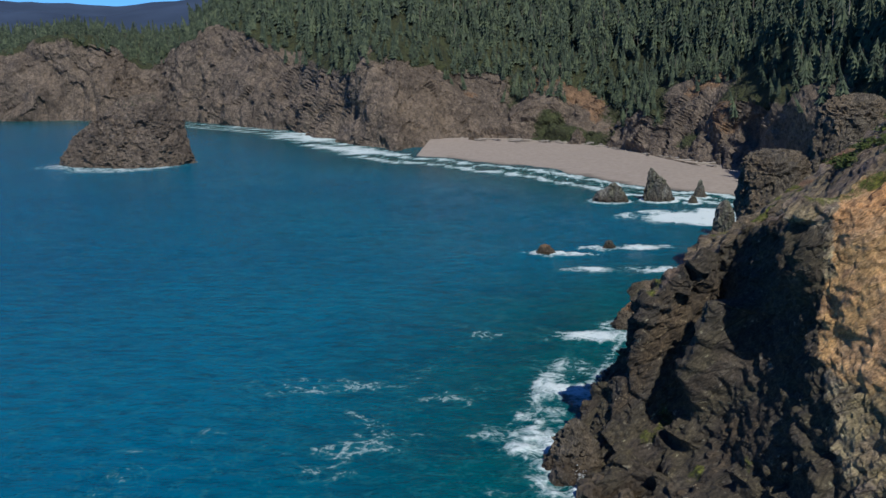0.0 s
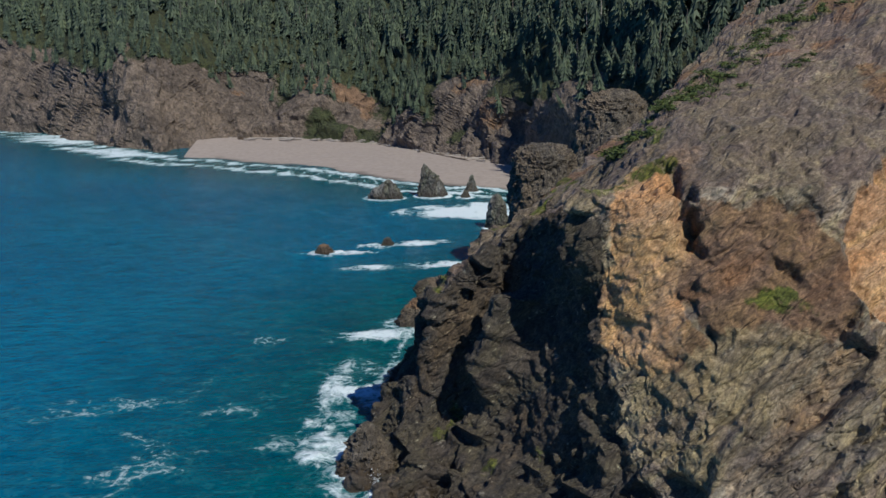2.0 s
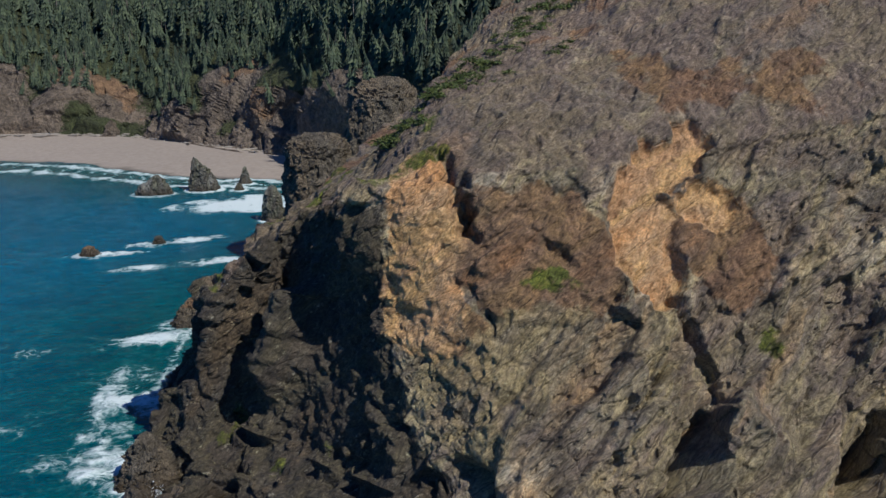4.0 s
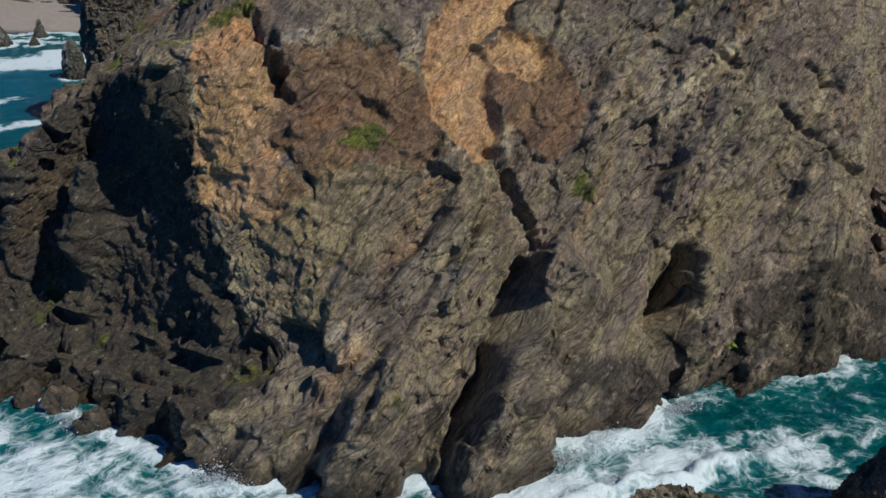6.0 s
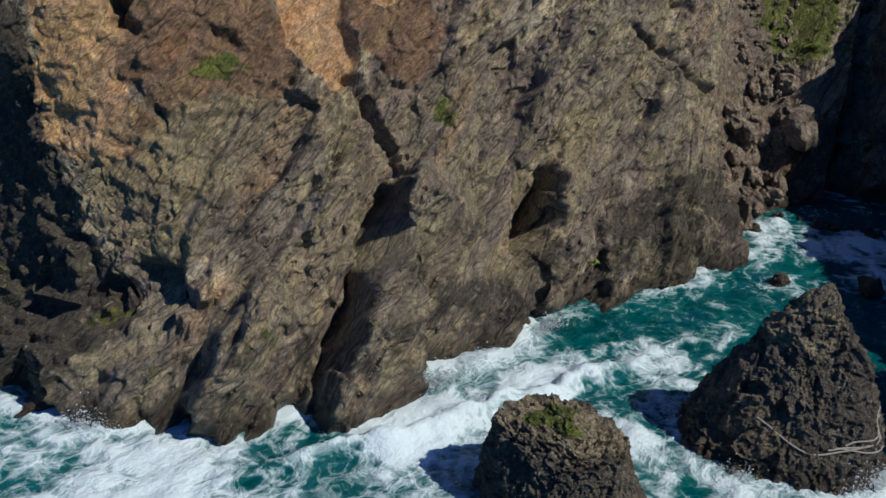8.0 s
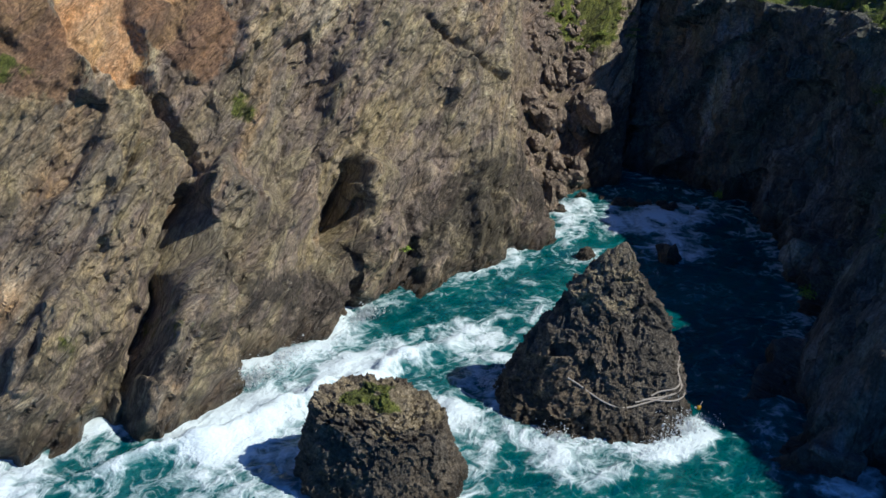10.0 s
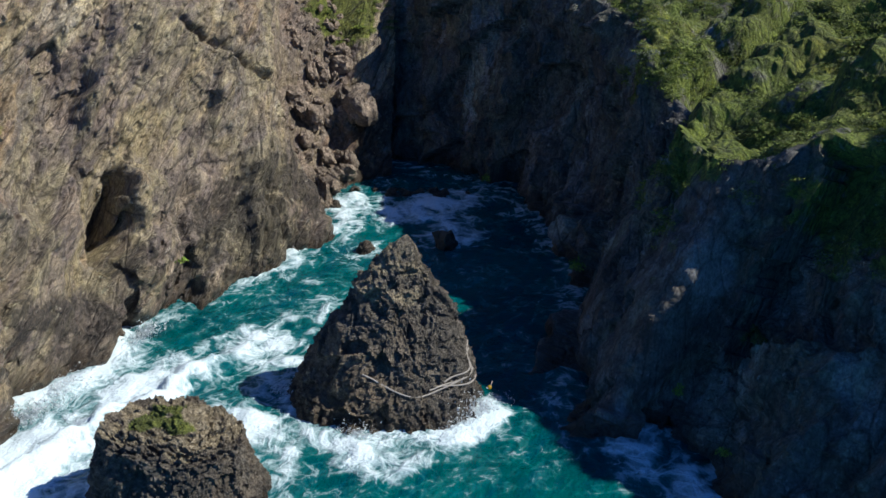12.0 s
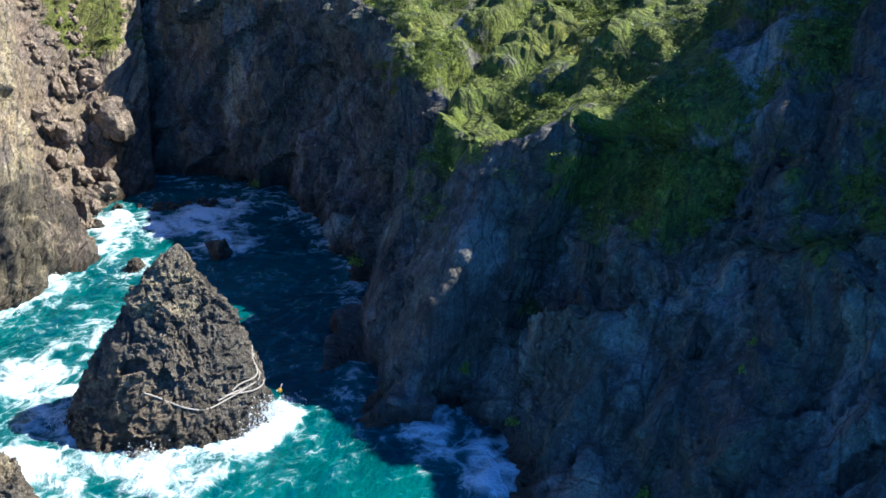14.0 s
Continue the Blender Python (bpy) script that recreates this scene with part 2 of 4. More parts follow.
ROCK = rock_material("headland_rock", (0.10, 0.085, 0.068), (0.27, 0.232, 0.175), (0.52, 0.465, 0.355), (0.335, 0.268, 0.175), slant=-53.0, thin=0.4,
                     patches=((0.34, (0.125, 0.105, 0.085)), (0.42, (0.235, 0.20, 0.155)), (0.49, (0.38, 0.325, 0.215)), (0.54, (0.20, 0.165, 0.14)), (0.61, (0.40, 0.32, 0.205)), (0.68, (0.60, 0.525, 0.375))))
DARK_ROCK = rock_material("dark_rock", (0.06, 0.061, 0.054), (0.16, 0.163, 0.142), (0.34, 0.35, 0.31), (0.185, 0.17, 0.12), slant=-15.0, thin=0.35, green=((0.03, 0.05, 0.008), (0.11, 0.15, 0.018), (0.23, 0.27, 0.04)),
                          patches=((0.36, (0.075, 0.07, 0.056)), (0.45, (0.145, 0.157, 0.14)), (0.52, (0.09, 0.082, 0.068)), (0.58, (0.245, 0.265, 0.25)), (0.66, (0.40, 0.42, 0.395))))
RUBBLE = rock_material("rockfall_rubble", (0.10, 0.078, 0.055), (0.28, 0.22, 0.16), (0.44, 0.37, 0.28), (0.34, 0.245, 0.165), thin=0.7, wet=False)
FAR_ROCK = rock_material("far_rock", (0.07, 0.055, 0.043), (0.165, 0.132, 0.102), (0.28, 0.23, 0.18), (0.19, 0.147, 0.105), size=3.0, wet=False, slant=20.0, thin=0.5, green=((0.015, 0.022, 0.008), (0.04, 0.05, 0.016), (0.085, 0.09, 0.03)))
STACK_ROCK = rock_material("stack_rock", (0.042, 0.037, 0.03), (0.122, 0.106, 0.082), (0.29, 0.25, 0.19), (0.21, 0.15, 0.085), thin=0.7)
NEEDLES = plant_material("spruce_needles", (0.013, 0.024, 0.014), (0.04, 0.063, 0.036), (0.10, 0.13, 0.066), 0.2)
BARK = plant_material("grey_bark", (0.05, 0.042, 0.034), (0.1, 0.085, 0.07), (0.17, 0.15, 0.125), 2.0)
SNAG = plant_material("bleached_wood", (0.16, 0.14, 0.115), (0.28, 0.25, 0.21), (0.42, 0.38, 0.32), 2.0)
SHRUB = plant_material("shrub_leaves", (0.022, 0.036, 0.008), (0.065, 0.092, 0.018), (0.14, 0.165, 0.036), 1.2)
HERB = plant_material("herb_leaves", (0.03, 0.048, 0.006), (0.12, 0.165, 0.018), (0.27, 0.31, 0.04), 0.6)
TUFT = plant_material("bright_tuft_leaves", (0.08, 0.13, 0.015), (0.22, 0.33, 0.035), (0.38, 0.44, 0.06), 0.8)
SAGE = plant_material("grey_green_leaves", (0.06, 0.07, 0.045), (0.13, 0.15, 0.095), (0.24, 0.26, 0.18), 1.2)

# ---- the sea ----
# Lines of the shore, seen from above.
HEAD_SHORE = [(60, 215), (40, 192), (22, 172), (12, 141), (8.5, 115), (9.5, 110), (12.5, 102), (16, 94.5), (20.5, 83.5), (25, 76), (31, 71), (38, 67.8),
              (46.5, 65), (51, 67.2), (55, 64.4), (60, 63.2), (65.5, 66.8), (73, 64), (84, 60.8), (93, 61), (99, 66), (105.5, 66), (114, 63)]
SOUTH_SHORE = [(123, 77), (118, 54), (113, 44), (104, 36), (95, 30.5), (84, 27.5), (73, 24.8), (67, 20.5), (72.5, 16.3), (68.5, 12.5),
               (60, 8), (54, -3), (50, -16), (48, -40), (44, -90)]
FAR_SHORE = [(-900, 700), (-560, 640), (-318, 602), (-258, 605), (-207, 595), (-109, 521), (-100, 491), (-79, 466), (-50, 416), (-34, 412),
             (12, 371), (42, 331), (62, 320), (84, 296), (80, 250), (70, 222), (60, 210)]
# Rocks that stand in the sea: x, y, radius.
STANDING = [(66.5, 39, 8), (49, 47, 8.5), (-158, 392, 24), (31, 311, 6.5), (46.5, 313, 6), (60.5, 321, 3), (56, 308, 2.5), (55, 257, 3.6),
            (8.3, 232, 3.0), (24, 239.5, 2.0), (21, 170, 5), (92, 54.5, 1.6), (8, 112, 4)]


def shore_distance(x, y):
    """How far each place is from the nearest shore line."""
    d = np.full(x.shape, 1e9)
    for line in (HEAD_SHORE, SOUTH_SHORE, FAR_SHORE):
        for (ax, ay), (bx, by) in zip(line, line[1:]):
            t = np.clip(((x - ax) * (bx - ax) + (y - ay) * (by - ay)) / ((bx - ax) ** 2 + (by - ay) ** 2), 0, 1)
            d = np.minimum(d, np.hypot(x - ax - t * (bx - ax), y - ay - t * (by - ay)))
    return d


def rock_distance(x, y):
    d = np.full(x.shape, 1e9)
    for a, b, r in STANDING:
        d = np.minimum(d, np.maximum(np.hypot(x - a, y - b) - r, 0))
    return d


def blob(x, y, a, b, ra, rb, turn=0.0):
    """1 in the middle of a slanted oval, 0 on its rim and outside."""
    c, s = math.cos(radians(turn)), math.sin(radians(turn))
    u, v = ((x - a) * c + (y - b) * s) / ra, ((y - b) * c - (x - a) * s) / rb
    return np.clip(1 - np.hypot(u, v), 0, 1)


def sea():
    def steps(*spans):
        out = [np.arange(a, b, s) for a, b, s in spans]
        return np.concatenate(out)

    xs = steps((-4800, -1200, 400), (-1200, -400, 40), (-400, -60, 8), (-60, 0, 1.5), (0, 126, 0.45), (126, 300, 15), (300, 4800, 450))
    ys = steps((-4800, -600, 600), (-600, -60, 40), (-60, 0, 3), (0, 128, 0.45), (128, 330, 1.6), (330, 640, 5), (640, 1200, 40), (1200, 4900, 300))
    x, y = np.meshgrid(xs, ys, indexing="ij")
    x, y = x.ravel(), y.ravel()
    flat = np.c_[x, y, 0 * x]
    shore, rocks = shore_distance(x, y), rock_distance(x, y)
    near = np.minimum(shore, rocks)
    cove = step(150, 90, y) * step(-20, 30, x)
    swirl = fbm(flat * 0.10 + 3.0, 4)
    lace = fbm(flat * 0.4, 4)
    quiet = step(30, 18, y - 0.12 * (x - 60)) * step(90, 70, x) + step(42, 34, y) * step(66, 74, x) * step(110, 96, x)
    edge_of = np.where((quiet > 0.5) | (x > 104), 0.35, np.where((x > 66) | (rocks < shore) & (y < 60), 0.5, 1.0))
    foam = edge_of * (1 - 0.4 * step(90, 105, y) * step(60, 30, x)) * (0.9 * np.exp(-near / (0.7 + 1.0 * cove)) + 0.22 * cove)
    # white water thrown back from the foot of the headland
    churn = np.maximum.reduce([blob(x, y, 24, 72, 24, 10, -32), 1.1 * blob(x, y, 43, 58.5, 20, 7.5, -5), 0.95 * blob(x, y, 60, 57.5, 11, 5, -14), 0.8 * blob(x, y, 11, 90, 12, 9, -60), 0.35 * blob(x, y, 36, 52, 14, 5, -20),
                               0.7 * blob(x, y, 66, 51, 10, 6, 25), 0.5 * blob(x, y, 57.5, 45, 5, 9, 20), 0.3 * blob(x, y, 109, 50, 16, 15, 0), 0.3 * blob(x, y, 59, 36, 5, 8, 0), 0.72 * blob(x, y, 66, 30, 6, 3, -15),
                               0.8 * blob(x, y, 66, 13.5, 8, 5, 40), 0.4 * blob(x, y, 89, 60, 14, 4, 0), 0.75 * blob(x, y, 101, 63, 8, 4, 20), 0.3 * blob(x, y, 80, 54, 16, 5, 20)])
    foam = np.maximum(foam, step(0, 0.12, churn) * (0.95 * churn ** 0.55 + 1.0 * swirl + 0.4 * lace + 0.05))
    # surf on the beach and on the reef before it
    surf = np.maximum.reduce([1.1 * blob(x, y, 54, 284, 26, 15, 6), 0.75 * blob(x, y, 28, 240, 14, 4, 8), 0.6 * blob(x, y, 26, 216, 18, 4, 4), 0.75 * blob(x, y, 12, 232, 10, 3, 0),
                              0.9 * blob(x, y, -100, 518, 34, 30, -50), 0.9 * blob(x, y, -72, 452, 40, 10, -40), 0.9 * blob(x, y, 15, 165, 8, 4, 0), 0.3 * blob(x, y, 6, 116, 8, 18, 10), 0.3 * blob(x, y, 10, 140, 8, 20, -12),
                              0.8 * blob(x, y, -182, 382, 10, 5, 0)])
    foam = np.maximum(foam, step(0, 0.1, surf) * (1.1 * surf ** 0.5 + 0.9 * swirl + 0.4 * lace))
    band = np.exp(-((shore - 7 - 6 * swirl) / 3.0) ** 2) * step(290, 310, y)
    foam = np.maximum(foam, (0.85 * band + 0.3 * lace) * step(-330, -120, x) * step(280, 300, y))
    # thin streaks that drift off the point
    drift = np.minimum(blob(x, y, -12, 122, 42, 30, 25) + 0.5 * blob(x, y, -2, 165, 16, 8, 0), 0.6)
    foam = np.maximum(foam, drift ** 0.5 * np.clip(fbm(flat * (0.08, 0.12, 1) + 40.0, 4) * 2.0 - 0.12, 0, 0.5))
    foam = np.clip(foam, 0, 1.05)
    swell = 0.35 * perlin(flat * 0.045) + 0.16 * fbm(flat * 0.22, 3) + 0.3 * np.clip(foam, 0, 1.2) * (1 + 1.5 * lace) * step(25, 0, near)
    # one breaker rolls along the foot of the headland
    crest = np.exp(-((y - 58.6 + 0.22 * (x - 45) + 1.6 * swirl) / 1.3) ** 2) * step(28, 38, x) * step(69, 62, x)
    swell = swell + crest * (1.1 + 0.8 * lace)
    foam = np.maximum(foam, crest * (0.95 + 0.3 * lace))
    far = step(150, 600, np.hypot(x, y))
    deep = np.clip(step(-10, 60, shore) * step(45, 95, np.hypot(x - 75, y - 45)), 0, 1)
    me = mesh_of("sea", np.c_[x, y, swell * (1 - 0.8 * far)], grid_faces(len(xs), len(ys)), WATER, {"foam": foam, "deep": deep}, smooth=True)
    tagged(new("water", me), "blue-green sea with white surf round the rocks", "sea", kind="structure")


def water_material():
    n = Nodes("sea_water")
    deep = n.mix(n.ramp(n.noise(0.012, 4), (0.35, 0.0), (0.65, 1.0)), (0.004, 0.125, 0.215), (0.002, 0.095, 0.185))
    shallow = n.mix(n.ramp(n.noise(0.08, 5), (0.35, 0.0), (0.65, 1.0)), (0.0, 0.078, 0.075), (0.0, 0.042, 0.046))
    colour = n.mix(n.attribute("deep"), shallow, deep)
    # light and dark of small waves, put into the water's colour
    ripple_tone = n.noise(0.16, 8, 0.72, (1.0, 2.6, 1.0))
    colour = n.mix(n.ramp(ripple_tone, (0.36, 0.55), (0.52, 0.0)), colour, (0.0, 0.04, 0.08))
    colour = n.mix(n.ramp(ripple_tone, (0.55, 0.0), (0.75, 0.35)), colour, (0.01, 0.17, 0.27))
    foam = n.attribute("foam")

    def threads(scale, width, wander):
        made = n.node("ShaderNodeTexNoise", Scale=scale, Detail=4.0, Roughness=0.55, Distortion=wander)
        n.link(n.place(), made.inputs["Vector"])
        return n.ramp(n.math("ABSOLUTE", n.math("SUBTRACT", made.outputs["Fac"], 0.5)), (0.0, 1.0), (width, 0.0))

    lace = n.math("ADD", n.math("MULTIPLY", threads(0.16, 0.10, 1.2), 0.27), n.math("MULTIPLY", threads(0.5, 0.10, 0.8), 0.25))
    lace = n.math("ADD", lace, n.math("MULTIPLY", n.noise(0.7, 9, 0.7), 0.56))
    cover = n.math("MULTIPLY", n.math("ADD", foam, lace), 0.5)
    white = n.ramp(cover, (0.41, 0.0), (0.50, 0.30), (0.66, 1.0))
    milky = n.ramp(cover, (0.28, 0.0), (0.62, 0.6))
    colour = n.mix(milky, colour, (0.05, 0.25, 0.245))
    colour = n.mix(white, colour, (0.63, 0.73, 0.75))
    rough = n.ramp(white, (0.0, 0.14), (1.0, 0.8))
    waves = n.math("ADD", n.noise(0.22, 6, 0.62, (1.0, 1.9, 1.0)), n.math("MULTIPLY", n.noise(1.3, 6, 0.65), 0.4))
    n.bsdf.inputs["IOR"].default_value = 1.33
    n.bsdf.inputs["Specular IOR Level"].default_value = 0.2
    return n.done(colour, rough, n.bump(n.math("ADD", waves, n.math("MULTIPLY", white, 0.3)), 1.1, 0.6))


WATER = water_material()
sea()

# ---- the headland ----
HEAD_BROW = [(75, 215, 30), (60, 190, 28), (44, 160, 26), (33, 132, 25), (24, 122, 25.5), (22, 116, 24.5), (27.5, 113.5, 28.5), (28.6, 104.5, 31.5), (28.3, 96, 34),
             (32.5, 93.5, 34.8), (40, 91, 36), (47, 89.5, 36), (55, 88, 36.7), (60, 87.3, 37.5), (64, 86.7, 38), (69.5, 86, 39), (76, 84.5, 40), (84, 82.3, 41.3),
             (95, 80, 43), (104, 80, 44), (122, 85, 34), (132, 80, 33), (142, 76, 36)]
HEAD_TOP = [(95, 215, 36), (80, 185, 36), (62, 155, 36), (46, 128, 36), (40, 121, 36), (37.5, 115, 36.5), (36.5, 110.5, 38), (37, 106, 39), (37, 101, 39.4),
            (40, 99.5, 40), (45, 99, 41), (51, 99, 42), (60, 99, 45), (65, 99, 47), (70, 99, 48.7), (76, 98.5, 51), (83, 97.6, 53), (91, 97, 55.8),
            (102, 96, 59), (113, 97.5, 60.5), (136, 100, 51), (148, 93, 48), (160, 86, 50)]
# The nose of the headland, round the corner from its west flank: the rock apron, the wall's foot and the wall's upper part.
NOSE_FROM = 4
NOSE_APRON = [(9.5, 116, 4), (10.5, 110.5, 4), (15.3, 106, 3.0), (20, 97, 3.2), (24, 84.5, 4.5), (27.6, 76.5, 5)]
NOSE_FOOT = [(12, 118, 8), (12.5, 112.5, 7.5), (18, 110.5, 5.2), (24, 98, 5.2), (30.5, 81.5, 6.5), (33, 79.8, 8)]
NOSE_WALL = [(17, 121, 20), (16.5, 113.5, 20), (24.5, 116, 21), (27, 106, 21), (29.6, 94, 21), (32, 90.5, 22)]
# Ribs of hard rock in the face, each a line of x, z with its sharp edge to the west: points, height, width.
RIBS = [(((40.8, -0.5), (43.4, 2.4), (49, 8.2), (56.2, 14.8)), 5.2, 8.5), (((30.2, -2), (32.4, 2), (35.5, 6.2), (38.5, 8.4)), 4.0, 6.0), (((65.6, 4.6), (70.2, 8.4), (73.4, 12.2)), 4.6, 6.5),
        (((63, 11.5), (72.6, 19.4), (81, 27.5)), 1.7, 4.5), (((35.2, 4), (40.5, 9.3), (48, 17), (54.6, 20.5)), 1.5, 5.0), (((55, 5.5), (62.5, 12)), 1.5, 4.0),
        (((63.6, 23.5), (68.3, 29), (74, 32.5)), 1.1, 2.0), (((57, 15.5), (55.2, 24)), 0.9, 3.0), (((38, -2), (41.5, 2.5), (44.5, 4)), 2.4, 5.0), (((82, 2), (86, 9), (90, 13)), 1.6, 5.0),
        (((69.5, 14.5), (74, 20.5), (76, 24)), 1.3, 2.2), (((45, 12), (50, 18), (52, 22.5)), 1.0, 3.5), (((33.2, 8), (35.5, 14), (39, 18)), 1.4, 4.0), (((74, 1), (77, 7), (80, 10)), 1.4, 4.0),
        (((86, 16), (91, 23), (97, 29)), 1.3, 5.0)]
# Clefts in the face: from x, z to x, z; width, depth.
CLEFTS = [(41.6, 1.4, 48.2, 8.4, 0.9, 3.6), (48.2, 8.4, 55.0, 14.6, 0.7, 2.6), (54.6, 24, 56.6, 16.5, 0.5, 1.2), (67.4, 5.6, 71.0, 9.6, 1.3, 4.0), (71.0, 9.6, 73.2, 12.8, 0.6, 1.6), (36.8, 37, 36.2, 31, 0.55, 2.2),
          (36, 32.5, 37, 30, 0.6, 1.4), (87, 26, 97, 17, 0.45, 1.3), (92, 29.5, 95.5, 25.5, 0.5, 1.2), (79.5, 33, 84, 30, 0.4, 1.0), (43.6, 29.2, 45, 27.6, 0.7, 0.7), (32.5, 10.5, 34.5, 9.0, 0.8, 1.6)]
# Gaps between the rounded rocks along the foot: x, y, half width, depth, height.
GAPS = [(21.8, 80.5, 0.9, 3.6, 6.5), (30.2, 72.2, 0.8, 3.4, 7), (37.2, 68.6, 0.8, 3.0, 4.5), (17.6, 91, 0.8, 2.6, 6), (27.3, 74.6, 0.5, 1.6, 5), (51, 67.4, 0.8, 2.0, 3.5), (14.3, 98.5, 0.7, 2.2, 6),
        (65.6, 66.8, 1.0, 2.2, 4), (77.5, 62.8, 0.6, 1.6, 4), (88.5, 61, 0.6, 1.5, 4)]


def near_line(x, z, ax, az, bx, bz):
    t = np.clip(((x - ax) * (bx - ax) + (z - az) * (bz - az)) / ((bx - ax) ** 2 + (bz - az) ** 2), 0, 1)
    return np.hypot(x - ax - t * (bx - ax), z - az - t * (bz - az))


def station_sheet(rails, levels, along_steps, nv, smooth=True):
    """A sheet whose rails step on together, station by station of the shore line."""
    first = np.array(rails[0], float)
    s = np.r_[0, np.cumsum(np.hypot(*np.diff(first[:, :2], axis=0).T))]
    lines = [at_params(np.array(r, float), s / s[-1], along_steps, smooth) for r in rails]
    flat = at_params(np.array(lines).reshape(len(rails), -1), np.array(levels), np.linspace(0, 1, nv), smooth=False)
    return flat.reshape(nv, len(along_steps), 3).transpose(1, 0, 2).copy()


def softened(a, times):
    """A field of heights with its stair steps eased, first along and then across."""
    for _ in range(times):
        a[1:-1] = 0.5 * a[1:-1] + 0.25 * (a[2:] + a[:-2])
        a[:, 1:-1] = 0.5 * a[:, 1:-1] + 0.25 * (a[:, 2:] + a[:, :-2])
    return a


def rib_profile(x, z, points, height, width):
    """A rib's height over the face: a step up across its line from the west, then a long fall to the east; and the groove before it."""
    best, side, start, end = np.full(x.shape, 1e9), np.zeros(x.shape), 1e9, -1e9
    for (ax, az), (bx, bz) in zip(points, points[1:]):
        dx, dz = bx - ax, bz - az
        size = math.hypot(dx, dz)
        t = ((x - ax) * dx + (z - az) * dz) / size ** 2
        tc = np.clip(t, 0, 1)
        d = np.hypot(x - ax - tc * dx, z - az - tc * dz)
        over = size * np.maximum(np.maximum(-t, t - 1), 0)
        s = ((x - ax) * dz - (z - az) * dx) / size
        near = d < best
        side = np.where(near, s, side)
        start = np.where(near, over, start)
        best = np.minimum(best, d)
    fade = np.exp(-(start / 2.2) ** 2)
    rise = step(-0.25, 0.45, side) * np.clip(1 - side / width, 0, 1) ** 0.8
    groove = np.exp(-((side + 0.5) / 0.7) ** 2)
    return fade * height * (rise - 0.22 * groove)


def headland():
    base = [(x, y, -2.5) for x, y in HEAD_SHORE]

    def between(f, nose):
        rail = [tuple(a + (b - a) * f for a, b in zip(p, q)) for p, q in zip(base, HEAD_BROW)]
        rail[NOSE_FROM:NOSE_FROM + len(nose)] = nose
        return rail

    back = [(x + 12, y + 14, z + 5 + 0.16 * max(0, x - 36)) for x, y, z in HEAD_TOP]
    high = [(x + 30, y + 38, z + 14 + 0.28 * max(0, x - 36)) for x, y, z in HEAD_TOP]
    nu, nv = 1150, 390
    u = np.interp(np.linspace(0, 1, nu), [0, 0.10, 0.27, 0.82, 1], [0, 0.26, 0.44, 0.87, 1.0])
    g = station_sheet((base, between(0.2, NOSE_APRON), between(0.32, NOSE_FOOT), between(0.66, NOSE_WALL), HEAD_BROW, HEAD_TOP, back, high), (0, 0.13, 0.2, 0.41, 0.62, 0.78, 0.9, 1.0), u, nv, smooth=False)
    for k in range(24):
        g[1:-1] = 0.5 * g[1:-1] + 0.25 * (g[2:] + g[:-2])
        if k < 10:
            g[:, 1:-1] = 0.5 * g[:, 1:-1] + 0.25 * (g[:, 2:] + g[:, :-2])
    n = grid_normals(g).reshape(-1, 3)
    p = g.reshape(-1, 3)
    x, y, z = p.T
    steep = step(0.88, 0.55, n[:, 2])
    nose = step(31.5, 28.5, x - 0.18 * (94 - y) * step(12, 8, z)) * step(76, 84, y)
    front = (1 - nose) * step(27, 32, x) * step(100, 84, x) * step(34, 24, z - 0.35 * (x - 55))
    warp = np.c_[fbm(p * 0.11 + 70, 3), fbm(p * 0.11 + 90, 3), fbm(p * 0.11 + 50, 3)] * 2.0
    w = p + warp * 0.45
    across, up = 0.6 * w[:, 0] - 0.8 * w[:, 2], 0.8 * w[:, 0] + 0.6 * w[:, 2]
    broad = fbm(p * 0.05 + 11, 3)
    east = step(72, 84, x)
    slab, _ = facets(np.c_[across * 0.26, w[:, 1] * 0.12, up * 0.065])
    sliver, _ = facets(np.c_[across * 0.9, w[:, 1] * 0.4, up * 0.2])
    block, split = facets(np.c_[across * 0.40, w[:, 1] * 0.3, up * 0.2] + 7)
    chip, _ = facets(np.c_[across * 1.7, w[:, 1] * 1.2, up * 0.7])
    crumb, _ = facets(w * 0.85 + 3)
    smooth = step(-0.1, 0.25, perlin(np.c_[across * 0.1, w[:, 1] * 0.05, up * 0.05] + 9.5))
    # soil, scree and slipped ground, by place on the face
    xs, zs = x + 1.8 * fbm(np.c_[x * 0.17, z * 0.17, 0 * x + 3], 5, 0.6), z + 1.8 * fbm(np.c_[x * 0.2, z * 0.2, 0 * x + 8], 5, 0.6)
    fresh = np.maximum.reduce([blob(xs, zs, 33.3, 31, 3.8, 9, -10), blob(xs, zs, 31.6, 24, 4.6, 6), blob(xs, zs, 53.6, 31.5, 3.6, 6, -12), blob(xs, zs, 53, 27, 3.6, 4), blob(xs, zs, 58.5, 37, 6.5, 2.6, 22), 0.5 * blob(xs, zs, 60, 32.5, 5, 3)])
    fresh = fresh * (1 - nose) * step(101, 97, y - 0.2 * np.maximum(x - 40, 0))
    ochre = np.clip(fresh * 3.2, 0, 1)
    soil = np.clip(3.0 * np.maximum.reduce([blob(xs, zs, 42.5, 28.5, 9.5, 7.5), blob(xs, zs, 60.5, 29, 5.5, 7), blob(xs, zs, 34.5, 20.5, 2.2, 4, -15)]), 0, 1) * (1 - nose)
    rib = np.exp(-(near_line(xs, zs, 60, 16, 78, 36) / 0.9) ** 2)
